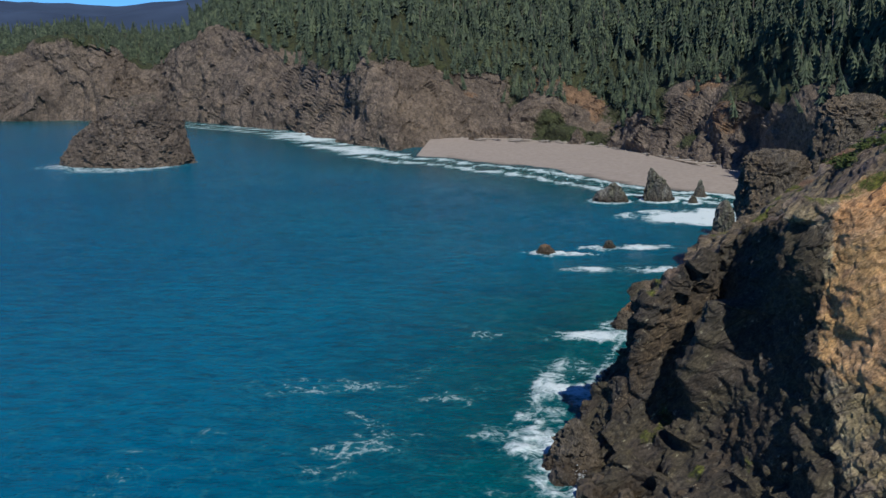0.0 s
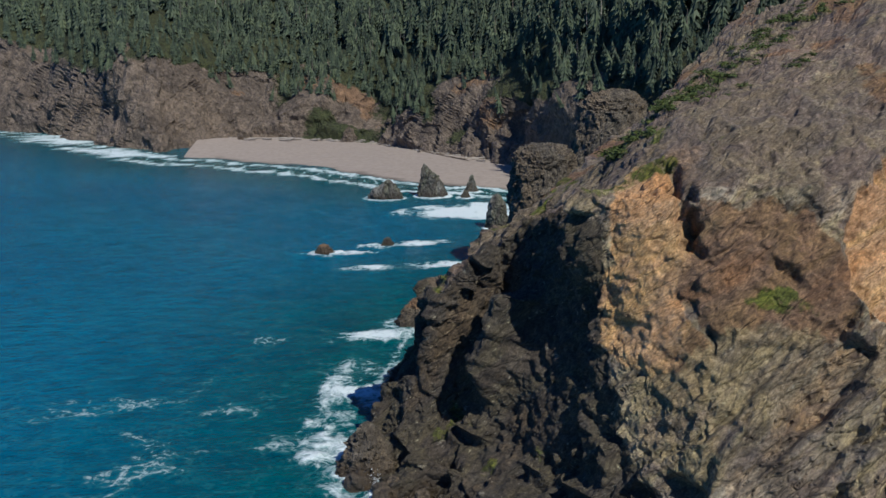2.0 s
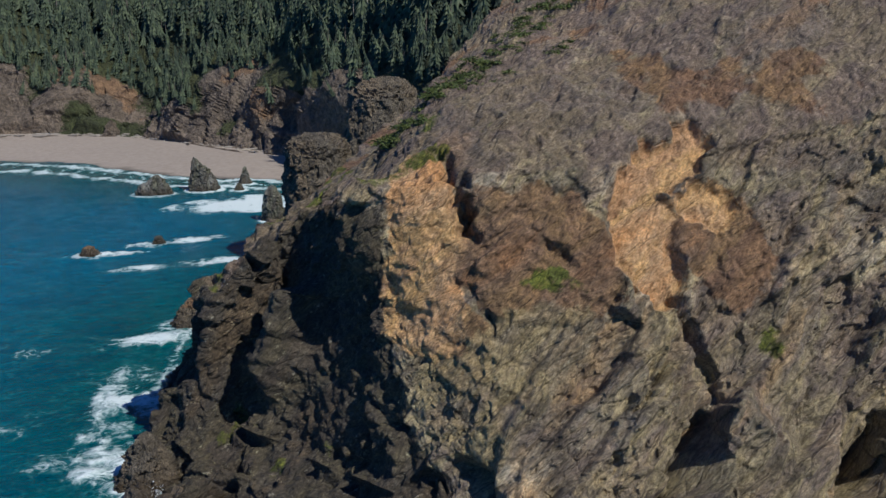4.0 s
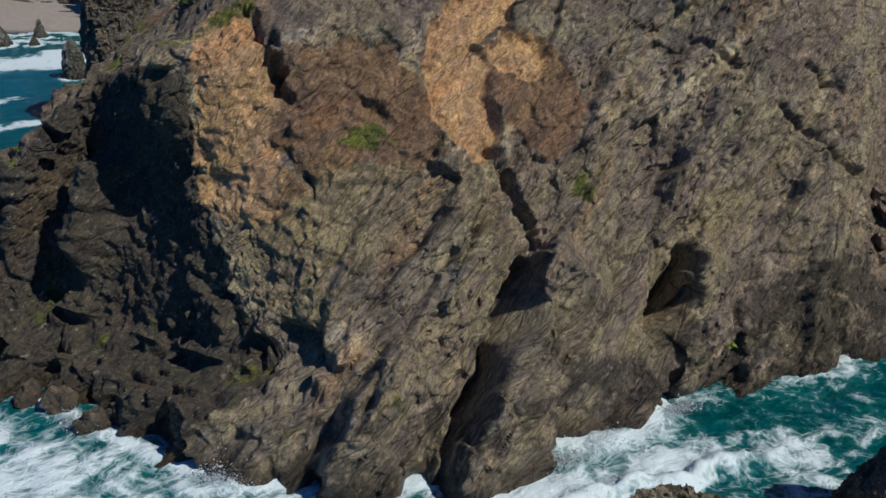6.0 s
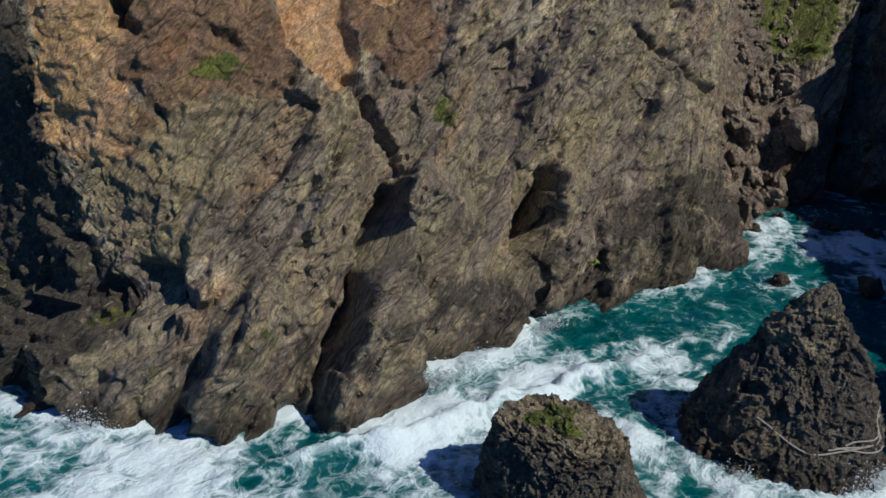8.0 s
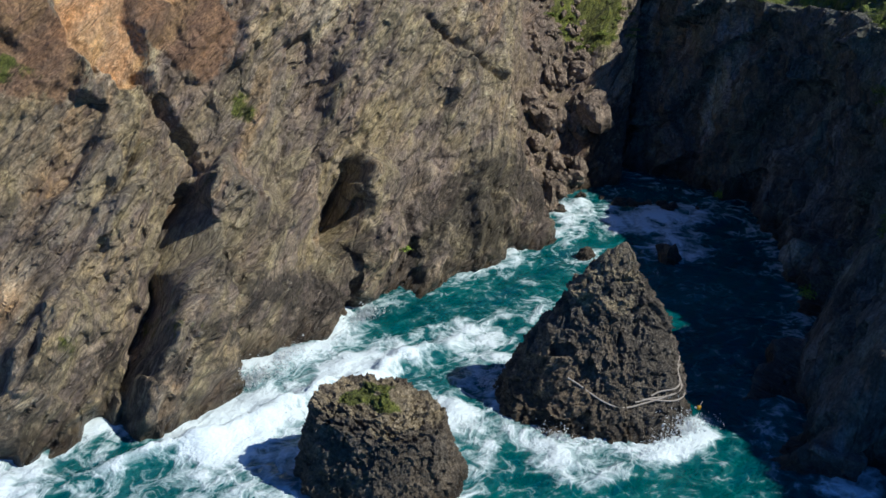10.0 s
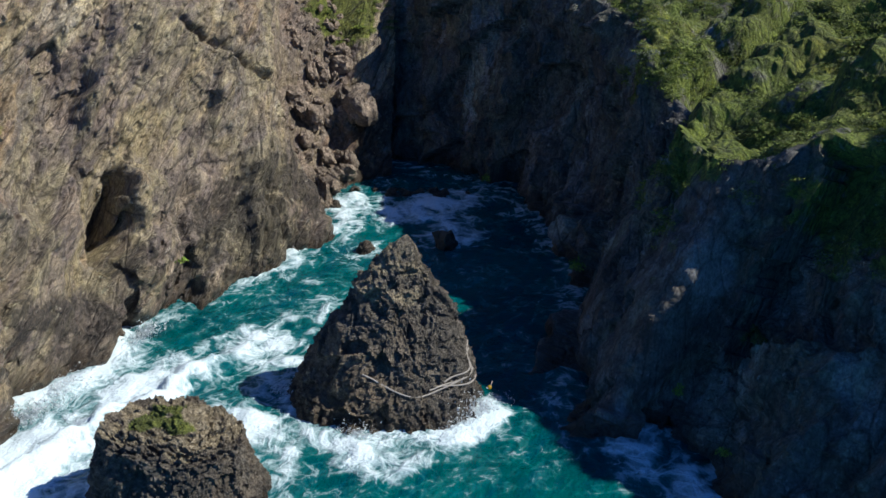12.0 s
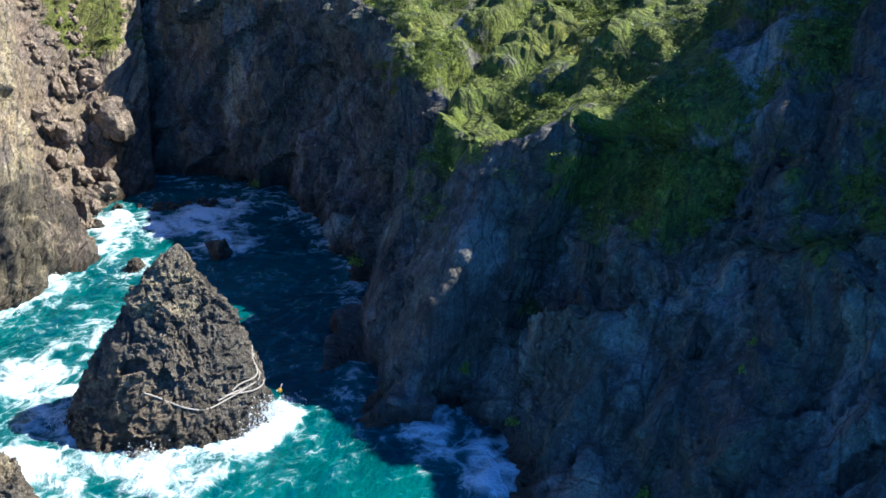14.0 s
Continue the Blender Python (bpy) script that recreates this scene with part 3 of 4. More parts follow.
    buff = np.clip(np.maximum.reduce([2.4 * blob(xs, zs, 40.5, 20.5, 8, 4.5, 18), 2.0 * blob(xs, zs, 52, 21, 5.5, 3.6, 20), 1.6 * blob(xs, zs, 33.5, 15, 3.5, 8), 0.9 * rib, 1.3 * blob(xs, zs, 78, 15.5, 4, 4)]), 0, 0.85)
    streak = perlin(np.c_[(0.6 * x - 0.8 * z) * 0.12, 0 * x + 2.5, (0.8 * x + 0.6 * z) * 0.025])
    buff = np.maximum(buff, 0.6 * step(0.12, 0.36, streak) * front * step(3, 7, z)) * (1 - nose)
    gentle = step(0.5, 0.72, n[:, 2])
    scree = np.clip(np.maximum(step(33, 38, zs) * step(30, 36, x) * (0.62 + 0.9 * fbm(p * 0.09, 3)), 0.6 * gentle * step(10, 16, z)) - 0.9 * ochre, 0, 0.75)
    chute = step(6.0, 3.5, near_line(x, y, 102, 66, 126, 81)) * step(30, 26, z)
    scree = np.maximum(scree, chute)
    scree = np.maximum(scree, 0.55 * step(78, 86, x) * step(0.0, 0.35, fbm(p * 0.08 + 20, 3)) * step(8, 14, z))
    moss = np.clip(np.maximum(1.2 * blob(xs, zs, 43.5, 26.3, 4, 1.3), 1.0 * blob(xs, zs, 63, 20, 1.8, 3.2, -40)), 0, 0.62)
    moss = np.maximum(moss, 0.62 * step(0.02, 0.3, perlin(p * 0.22)) * step(0.5, 0.75, n[:, 2]) * step(50, 36, x) * step(14, 20, z))
    moss = np.maximum(moss, 0.5 * step(0.0, 0.35, perlin(p * 0.25)) * step(10, 7, z) * step(1.5, 3, z) * step(62, 40, x))
    chute_top = np.clip(3 * blob(x, y, 126, 77, 11, 6, 35), 0, 1) * step(13, 19, z)
    moss = np.maximum(moss, chute_top)
    soil = np.maximum(soil, 0.7 * step(0.02, 0.3, fbm(p * 0.07 + 33, 3)) * step(37, 41, z) * step(36, 44, x))
    # over the nose this darkens the colour for shade; the foot is dark rock
    foot_and_shade = np.maximum(nose * 0.9, step(11, 5, zs + 3 * perlin(p * 0.12) - 3 * step(70, 85, x)) * (0.45 + 0.5 * perlin(p * 0.2) + 0.2 * east)) * (1 - 0.6 * moss)
    foot_and_shade = np.clip(foot_and_shade, 0, 0.9) * step(36, 30, z)
    loose = np.clip(np.maximum.reduce([0.8 * step(0.3, 0.7, soil), 0.9 * step(0.3, 0.7, ochre), chute, 0.15 * step(0.3, 0.7, buff)]), 0, 1)
    firm = steep * (1 - loose)
    wall, _ = facets(w * (0.16, 0.16, 0.09) + 33)
    knob, _ = facets(w * (0.42, 0.42, 0.3) + 13)
    shaded = step(5, 8, z) * step(33, 29, z) * step(92, 96, y) * step(116, 112, y)
    # slabs that lie over each other like slates, their edges towards the west
    lap = across + 0.8 * fbm(p * 0.09 + 61, 3) + 0.2 * fbm(p * 0.5, 2)
    slates = 0.0
    for pitch, thick in ((4.4, 1.3), (1.6, 0.5)):
        k = np.floor(lap / pitch)
        own = PERM[(k.astype(int) * 7 + 3) & 255] / 255
        gone = step(-0.2, 0.15, perlin(np.c_[own * 40, up * 0.11 / pitch ** 0.3, 0 * up + pitch]))
        slates = slates + thick * (0.2 + own) * gone * (1 - (lap / pitch - k))
    ribs = 0.0
    rx, rz = x + 0.3 * warp[:, 0] + 0.35 * slab + 0.4 * sliver, z + 0.3 * warp[:, 2] + 0.3 * block
    for points, height, width in RIBS:
        ribs = ribs + rib_profile(rx, rz, points, height, width)
    slope = 1 - 0.5 * east
    push = steep * 1.5 * broad * (1 - nose) + (1 - nose) * steep * (1 - 0.6 * loose) * ribs
    push += firm * (1 - nose) * (front * (slates - 0.8 + 1.1 * slab + (1 - 0.45 * smooth) * (0.5 * sliver + 0.5 * block)) + (1 - front) * slope * (1.1 * slab + 0.6 * block + 0.3 * sliver) + 0.3 * chip * (1 - 0.4 * smooth))
    push += steep * nose * ((1.8 - 1.3 * shaded) * wall + (1.1 - 0.7 * shaded) * knob + 0.5 * crumb + 0.8 * broad)
    push += steep * loose * ((0.55 - 0.35 * ochre) * (block * (1 - chute) + 0.8 * sliver) + (0.35 - 0.15 * ochre) * crumb + 0.5 * fbm(p * 0.35, 4))
    # the low rocks along the foot bulge between their gaps
    low = step(7.5, 4.5, z) * step(112, 100, x) * step(112, 104, y)
    push += low * steep * 1.1 * (1 + 1.2 * fbm(np.c_[x * 0.13, y * 0.13, z * 0.06] + 5, 2))
    for ax, ay, wide, deep, tall in GAPS:
        d = np.hypot(x - ax + 0.35 * (z - 1) + 0.4 * sliver, y - ay - 0.4 * z) + 0.4 * warp[:, 0]
        push -= 0.9 * deep * np.exp(-(d / (1.2 * wide)) ** 2) * step(tall + 1.5, tall - 1.5, z)
    for ax, az, bx, bz, wide, deep in CLEFTS:
        d = near_line(x + 0.5 * warp[:, 0] + 0.5 * sliver, z + 0.5 * warp[:, 2] + 0.5 * block, ax, az, bx, bz)
        push -= 1.1 * deep * np.exp(-(d / (0.85 * wide)) ** 2) * step(104, 92, y) * (1 - nose)
    # a pillar stands out of the shaded wall into the light, and a dark knob hangs over it at the brow
    push += 5.0 * np.exp(-((y - 107.5 + 1.2 * knob) / 2.2) ** 4) * nose * step(8, 13, z) * step(23, 20, z + 2 * knob)
    push += 2.4 * np.exp(-((y - 97.5) / 2.6) ** 2) * nose * step(23, 28, z) * step(37, 33, z)
    push += (1 - steep) * (0.45 * crumb + 0.9 * nose * knob + 1.4 * fbm(p * 0.08, 4) + 0.6 * (ridged(p * 0.12, 3) - 0.9) + 0.25 * fbm(p * 0.7, 3))
    push += 0.14 * fbm(p * 1.3, 3)
    push -= 1.6 * chute * step(1, 4, z)
    push -= 1.6 * step(0.2, 0.8, ochre) * step(44, 50, x)
    push = softened(push.reshape(nu, nv), 1).ravel() + firm * (1 - 0.4 * smooth) * (0.2 * chip - 0.2 * step(0.06, 0.0, split))
    q = p + n * push[:, None]
    q[:, 2] = np.where(z < -2.3, -2.5, q[:, 2])
    me = mesh_of("headland", q, grid_faces(nu, nv), ROCK, {"soil": soil, "ochre": ochre, "scree": scree, "buff": buff, "moss": moss, "foot_and_shade": foot_and_shade})
    tagged(new("headland_cliff", me), "steep brown rock headland with orange landslip scars above the sea", "cliff", kind="structure")
    return q.reshape(nu, nv, 3)


head_grid = headland()

# ---- the dark south side of the cove ----
SOUTH_BROW = [(142, 92, 30), (124, 54, 24), (119, 41, 26), (111, 33, 26), (102, 26.5, 25), (93, 23, 22.8), (85, 18, 21.2), (80.5, 13.5, 21.2), (79.5, 8.5, 22.9), (78, 3, 23.9),
              (74, -3, 25), (70, -14, 29), (66, -27, 34), (62, -50, 38), (60, -100, 42)]


def south_cliff():
    base = [(x, y, -2.5) for x, y in SOUTH_SHORE]
    shelf = [max(8, 29 - z) if 79 < x < 103 and y > 0 else 9 for x, y, z in SOUTH_BROW]
    top = [(x + 25, y - 7, z + s) if 79 < x < 103 and y > 0 else (x + 9, y - 11, z + 16.5) if y < 1 else (x + 14, y - 8, z + s) for (x, y, z), s in zip(SOUTH_BROW, shelf)]
    high = [(x + 36, y - 62, z + 70) if y < 1 else (x + 60, y - 40, z + 34) for x, y, z in SOUTH_BROW]
    nu, nv = 620, 260
    g = station_sheet((base, SOUTH_BROW, top, high), (0, 0.62, 0.86, 1.0), np.linspace(0, 1, nu), nv)
    for _ in range(16):
        g[:, 1:-1] = 0.5 * g[:, 1:-1] + 0.25 * (g[:, 2:] + g[:, :-2])
    n = grid_normals(g).reshape(-1, 3)
    p = g.reshape(-1, 3)
    x, y, z = p.T
    steep = step(0.88, 0.5, n[:, 2])
    warp = np.c_[fbm(p * 0.1 + 70, 3), fbm(p * 0.1 + 90, 3), fbm(p * 0.1 + 50, 3)] * 2.5
    w = p + warp
    ribs = ridged(w * (0.10, 0.10, 0.035) + 12, 3, 0.5) - 0.8
    jag = ridged(w * (0.25, 0.25, 0.14) + 3, 4, 0.55) - 0.9
    block, _ = facets(w * (0.3, 0.3, 0.2) + 40)
    slab, _ = facets(np.c_[(w[:, 0] * 0.5 - w[:, 1] * 0.5 - w[:, 2] * 0.6) * 0.16, (w[:, 0] + w[:, 1]) * 0.06, w[:, 2] * 0.05] + 13)
    chip, _ = facets(w * (1.0, 1.0, 0.7))
    push = steep * (2.4 * fbm(p * 0.05 + 31, 3) + 2.2 * ribs + 0.9 * jag + 0.8 * block + 2.6 * slab + 0.3 * chip) + (1 - steep) * (3.6 * fbm(p * 0.11, 4) + 1.2 * (ridged(p * 0.17, 3) - 0.9))
    # the low shoulder stays back in the shade of the wall
    push = np.where((x < 90) & (y > 11) & (z > 2), np.minimum(push, 0.3 + 0.15 * push), push)
    # a ravine runs up across the shoulder
    push -= 6.0 * np.exp(-(near_line(x, y + 1.2 * fbm(p * 0.12, 2), 88, 22.5, 122, 9) / 1.7) ** 2) * step(9, 14, z)
    push += 0.25 * fbm(p * 0.9, 3)
    moss = np.clip(step(9, 19, z + 7 * fbm(p * 0.08, 3)) * (0.40 + 1.2 * fbm(p * 0.13 + 7, 3)) * step(112, 96, x - 0.3 * (z - 20)) + 0.55 * step(0.55, 0.8, n[:, 2]), 0, 1)
    q = p + n * push[:, None]
    q[:, 2] = np.where(z < -2.3, -2.5, q[:, 2])
    zero = 0 * x
    me = mesh_of("south_cliff", q, grid_faces(nu, nv), DARK_ROCK, {"soil": zero, "ochre": zero, "scree": 0.45 * step(0.1, 0.4, fbm(p * 0.1 + 4, 3)), "buff": zero, "moss": moss, "foot_and_shade": zero})
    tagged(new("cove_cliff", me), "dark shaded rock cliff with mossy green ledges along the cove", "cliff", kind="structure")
    return q.reshape(nu, nv, 3), moss.reshape(nu, nv)


south_grid, south_moss = south_cliff()


# ---- rocks in the sea ----
def sea_rock(name, x, y, rx, ry, height, label, lean=(0, 0), power=1.0, shoulder=0.0, turn=0.0, material=None, seed=0, rough=1.0, moss=0.0, nu=150, nv=90, group="", ochre=0.0, cut=999.0, bare=None):
    """A rock that stands in the sea: oval foot, broken sides, narrowing by power towards a top that leans off its foot."""
    a = np.linspace(0, 2 * math.pi, nu, endpoint=False)[:, None]
    v = np.linspace(0, 1, nv)[None, :]
    size = (rx + ry) / 2
    r = (1 - v) ** power * (1 - shoulder) + shoulder * np.sqrt(np.maximum(1 - v ** 4, 0))
    r = np.where(v >= 1, 0, r) * 1.03
    c, s = math.cos(radians(turn)), math.sin(radians(turn))
    u1, u2 = rx * r * np.cos(a), ry * r * np.sin(a)
    g = np.stack([u1 * c - u2 * s + lean[0] * v ** 1.2, u1 * s + u2 * c + lean[1] * v ** 1.2, -1.5 + (height + 1.5) * v + 0 * a], -1)
    n = grid_normals(g, wrap=True).reshape(-1, 3)
    p = g.reshape(-1, 3)
    w = p / size * 3.2 + seed * 7.7
    w = w + 0.5 * np.c_[fbm(w * 0.5, 2), fbm(w * 0.5 + 9, 2), fbm(w * 0.5 + 5, 2)]
    f1, _ = facets(w * (1.3, 1.3, 0.9))
    f2, _ = facets(w * (3.4, 3.4, 2.6))
    f3, _ = facets(w * 8.0)
    push = size * rough * (0.17 * fbm(w * 0.35, 3) + 0.10 * f1 + 0.05 * (ridged(w * (0.7, 0.7, 0.5), 4, 0.55) - 0.9) + 0.055 * f2 + 0.03 * f3 + 0.02 * fbm(w * 4, 3))
    push = push * np.clip((1.02 - np.repeat(v, nu, 0).ravel()) * 6, 0.1, 1)
    q = p + n * push[:, None]
    sill = cut + 0.06 * p[:, 0] + 0.2 * p[:, 1] + 0.5 * f1 + 0.35 * f2
    q[:, 2] = np.where(q[:, 2] > sill, sill + 0.2 * (q[:, 2] - sill) + 0.25 * fbm(p * 0.8, 3), q[:, 2]) if cut < height else q[:, 2]
    green = np.clip(moss * step(0.45, 0.8, n[:, 2] + 0.4 * perlin(w)) * step(0.6, 0.85, p[:, 2] / height + 0.25 * perlin(w * 0.6)), 0, 1)
    zero = 0 * green
    if bare:
        green = green * step(-2.2, -0.6, p[:, 0] * bare[0] + p[:, 1] * bare[1] + 1.5 * perlin(p * 0.5))
    tan = np.clip(ochre * step(0.5, 0.8, p[:, 2] / height + 0.4 * perlin(w * 0.7)), 0, 1)
    me = mesh_of(name, q, grid_faces(nu, nv, True), material or DARK_ROCK, {"soil": zero if bare else tan, "ochre": zero, "scree": zero, "buff": tan if bare else zero, "moss": green, "foot_and_shade": zero})
    ob = new(name, me)
    ob.location = (x, y, 0)
    return tagged(ob, label, "sea stack" if height > 5 else "rock", group)


sea_rock("sea_rock", 66.6, 38.6, 6.6, 9.0, 14.7, "pointed dark grey rock stack rising out of the cove", lean=(1.8, -1.6), power=0.92, shoulder=0.08, turn=25, seed=1, ochre=0.55, bare=(0.0, 0.0), nu=260, nv=160, rough=0.62, material=STACK_ROCK)
sea_rock("sea_rock", 47.4, 45.0, 4.8, 6.6, 12.0, "dark rock stack with a flat grassy top", power=0.75, shoulder=0.42, turn=30, seed=2, moss=1.0, cut=6.2, ochre=1.0, bare=(-0.68, 0.73), nu=260, nv=160, rough=0.6, material=STACK_ROCK)
sea_rock("sea_rock", -157, 398, 27, 17, 28, "broad brown rounded sea stack far off the shore", power=0.8, shoulder=0.45, rough=0.6, turn=8, seed=3, material=FAR_ROCK, moss=0.4, lean=(8, 0))
for n_, (x, y, rx, ry, h, lean, power) in enumerate([(31, 311, 6.6, 4, 6.0, (1, 0), 0.7), (47, 313, 5.5, 4, 10.5, (-3.5, 0), 0.8), (60.5, 321, 2.6, 2.2, 5.8, (0, 0), 0.8), (56, 308, 2.0, 1.8, 2.6, (0, 0), 0.6)]):
    sea_rock("sea_rock", x, y, rx, ry, h, "dark pointed rock in the surf before the beach", lean=lean, power=power, seed=10 + n_, nu=90, nv=50, group="rocks before the beach")
sea_rock("sea_rock", 55.0, 257, 3.0, 3.2, 9.4, "narrow upright dark rock pillar in the surf", power=0.5, shoulder=0.6, seed=15, nu=90, nv=60)
sea_rock("sea_rock", 53.2, 204, 7.4, 8, 38, "tall dark square rock block beside the headland", power=0.35, shoulder=0.8, cut=25, seed=16, nu=120, nv=90, rough=0.7, material=STACK_ROCK)
sea_rock("sea_rock", 76, 233, 10, 9, 50, "tall grey rock slab behind the headland", power=0.5, shoulder=0.6, lean=(4, 4), cut=33, seed=17, nu=120, nv=90, rough=0.7, material=STACK_ROCK)
sea_rock("rock", 8.3, 232, 3.2, 2.0, 2.4, "low ochre rock awash in the sea", power=0.6, seed=18, nu=60, nv=30, ochre=1.0, material=STACK_ROCK)
sea_rock("rock", 24, 239.5, 2.2, 1.6, 2.0, "low dark rock awash in the sea", power=0.6, seed=19, nu=60, nv=30)
sea_rock("rock", 22, 171, 5.0, 4.0, 5.0, "brown rock at the foot of the headland", power=0.7, seed=20, nu=80, nv=40, ochre=1.0, material=STACK_ROCK)
sea_rock("rock", 92, 54.5, 1.7, 1.4, 1.5, "small wet rock awash in the cove", power=0.5, seed=21, nu=60, nv=30, material=STACK_ROCK)
sea_rock("rock", 8, 112, 4.0, 4.5, 6.0, "brown rounded rock at the foot of the headland", power=0.6, seed=22, nu=90, nv=50, material=STACK_ROCK)

# ---- the far shore: cliffs, wooded hills, beach ----
# heading in degrees clockwise from +y, metres from the point of view
FAR_FOOT = [(-60, 900), (-38, 760), (-28, 681), (-25.9, 672), (-22.3, 655), (-20.8, 650), (-18, 632), (-16, 600), (-12.2, 535), (-9.3, 476),
            (-6.7, 452), (-3.5, 478), (1.75, 468), (6.2, 436), (9.3, 398), (13, 362), (17, 300), (22, 245), (30, 235), (45, 250)]
FAR_TOP = [(-60, 940, 40), (-38, 790, 40), (-28, 705, 38), (-25.9, 696, 47), (-22.3, 680, 46), (-20.8, 700, 33), (-18, 662, 47), (-16, 645, 57), (-12.2, 585, 36), (-9.3, 510, 33),
           (-6.7, 492, 42), (-3.5, 508, 36), (1.75, 502, 29), (6.2, 470, 20), (9.3, 428, 26), (13, 388, 28), (17, 325, 30), (22, 270, 33), (30, 265, 42), (45, 285, 60)]


def polar(heading, far, z):
    return np.stack([np.sin(np.radians(heading)) * far, np.cos(np.radians(heading)) * far, z + 0 * far], -1)


def far_shore():
    foot, top = np.array(FAR_FOOT, float), np.array(FAR_TOP, float)
    nu, nv = 800, 190
    u = np.interp(np.linspace(0, 1, nu), [0, 0.08, 1], [-60, -30, 45])
    def smooth_at(col, table):
        return at_params(table[:, col:col + 1], table[:, 0], u)[:, 0]
    df, dt, zt = smooth_at(1, foot), smooth_at(1, top), smooth_at(2, top)
    hill = 52 + 88 * step(-19, -10, u)
    beach = step(-6, -3, u) * step(15, 10, u)
    rails = [polar(u, df, -3 + 6.0 * beach), polar(u, dt, zt), polar(u, dt + 70, zt + (hill - zt) * 0.30), polar(u, dt + 230, hill), polar(u, dt + 420, hill + 50 * step(-19, -8, u))]
    g = at_params(np.array(rails).reshape(5, -1), np.array([0, 0.42, 0.6, 0.85, 1.0]), np.linspace(0, 1, nv), smooth=False).reshape(nv, nu, 3).transpose(1, 0, 2).copy()
    n = grid_normals(g).reshape(-1, 3)
    n = np.where(n[:, 2:] < 0, -n, n)
    p = g.reshape(-1, 3)
    v = np.tile(np.linspace(0, 1, nv), nu)
    cliff = step(0.5, 0.4, v)
    w = p + 9 * np.c_[fbm(p * 0.03, 3), fbm(p * 0.03 + 30, 3), fbm(p * 0.03 + 60, 3)]
    f2, _ = facets(w * (0.11, 0.11, 0.08))
    f3, _ = facets(w * (0.3, 0.3, 0.22))
    push = cliff * (0.5 * f3 + 9 * fbm(p * (0.02, 0.02, 0.008) + 3, 3) + 7 * (ridged(w * (0.022, 0.022, 0.012), 4, 0.55) - 0.9) + 1.5 * f2) * step(0, 0.04, v) + (1 - cliff) * 8 * fbm(p * 0.012, 3)
    q = p + n * push[:, None]
    green = step(0.40, 0.46, v + 0.10 * fbm(p * 0.03, 3)) + step(0.02, 0.25, fbm(p * 0.02 + 5, 3)) * np.repeat(beach * step(-1.5, 1.0, u), nv) * 0.95
    soil = 0.75 * step(0.12, 0.28, v) * step(0.0, 0.3, fbm(p * 0.03 + 60, 3)) * np.repeat(beach, nv)
    ochre = np.clip(3 * blob(p[:, 0], p[:, 1], -206, 655, 9, 20), 0, 1) * step(25, 33, p[:, 2])
    zero = 0 * v
    me = mesh_of("far_shore", q, grid_faces(nu, nv), FAR_ROCK, {"soil": soil, "ochre": ochre, "scree": zero, "buff": zero, "moss": np.clip(green, 0, 1), "foot_and_shade": zero})
    tagged(new("far_cliffs", me), "grey-brown sea cliffs below wooded hills", "cliff", kind="structure")
    return q.reshape(nu, nv, 3), u


hills, hill_u = far_shore()


def beach():
    water_line = along([(-42, 420), (-32, 411), (12, 371), (42, 331), (62, 320), (90, 300)], 160)
    back = along([(-38, 476), (-22, 488), (30, 470), (62, 420), (92, 370), (120, 330)], 160)
    t = np.linspace(-0.12, 1.05, 50)[None, :, None]
    flat = water_line[:, None] * (1 - t) + back[:, None] * t
    z = (-0.6 + 3.8 * step(-0.12, 1.0, t[..., 0])) + 0 * flat[..., 0]
    q = np.concatenate([flat, z[..., None]], -1).reshape(-1, 3)
    q[:, 2] += 0.25 * fbm(q * 0.06, 3)
    n = Nodes("beach_sand")
    grit = n.noise(0.5, 6, 0.7)
    split = n.node("ShaderNodeSeparateXYZ")
    n.link(n.place(), split.inputs[0])
    damp = n.ramp(n.math("ADD", split.outputs[2], n.math("MULTIPLY", n.noise(0.05, 3), 1.2)), (0.5, 1.0), (1.7 / 2, 0.0))
    colour = n.ramp(grit, (0.3, (0.26, 0.22, 0.185)), (0.7, (0.36, 0.31, 0.265)))
    colour = n.mix(damp, colour, (0.10, 0.085, 0.07))
    me = mesh_of("beach", q, grid_faces(160, 50), n.done(colour, 0.9, n.bump(grit, 0.2)), smooth=True)
    tagged(new("beach", me), "long pale grey sand beach", "beach", kind="structure")


beach()


def mountains():
    n = Nodes("haze_blue_mountain")
    # the blue of distant air is put into the woods' base colour
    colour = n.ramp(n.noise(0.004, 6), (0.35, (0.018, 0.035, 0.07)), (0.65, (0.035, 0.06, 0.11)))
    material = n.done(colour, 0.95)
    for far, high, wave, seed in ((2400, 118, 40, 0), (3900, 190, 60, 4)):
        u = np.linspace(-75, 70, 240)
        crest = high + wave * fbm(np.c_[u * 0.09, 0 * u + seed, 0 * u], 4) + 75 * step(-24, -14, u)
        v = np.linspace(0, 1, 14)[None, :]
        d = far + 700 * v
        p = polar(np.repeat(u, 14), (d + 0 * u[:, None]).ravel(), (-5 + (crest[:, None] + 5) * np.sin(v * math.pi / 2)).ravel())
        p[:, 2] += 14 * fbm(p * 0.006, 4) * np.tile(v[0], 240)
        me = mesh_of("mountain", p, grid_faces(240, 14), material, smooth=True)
        tagged(new("backdrop_mountains", me), "distant wooded mountains with the blue of haze in their colour", "mountain", kind="structure")


mountains()

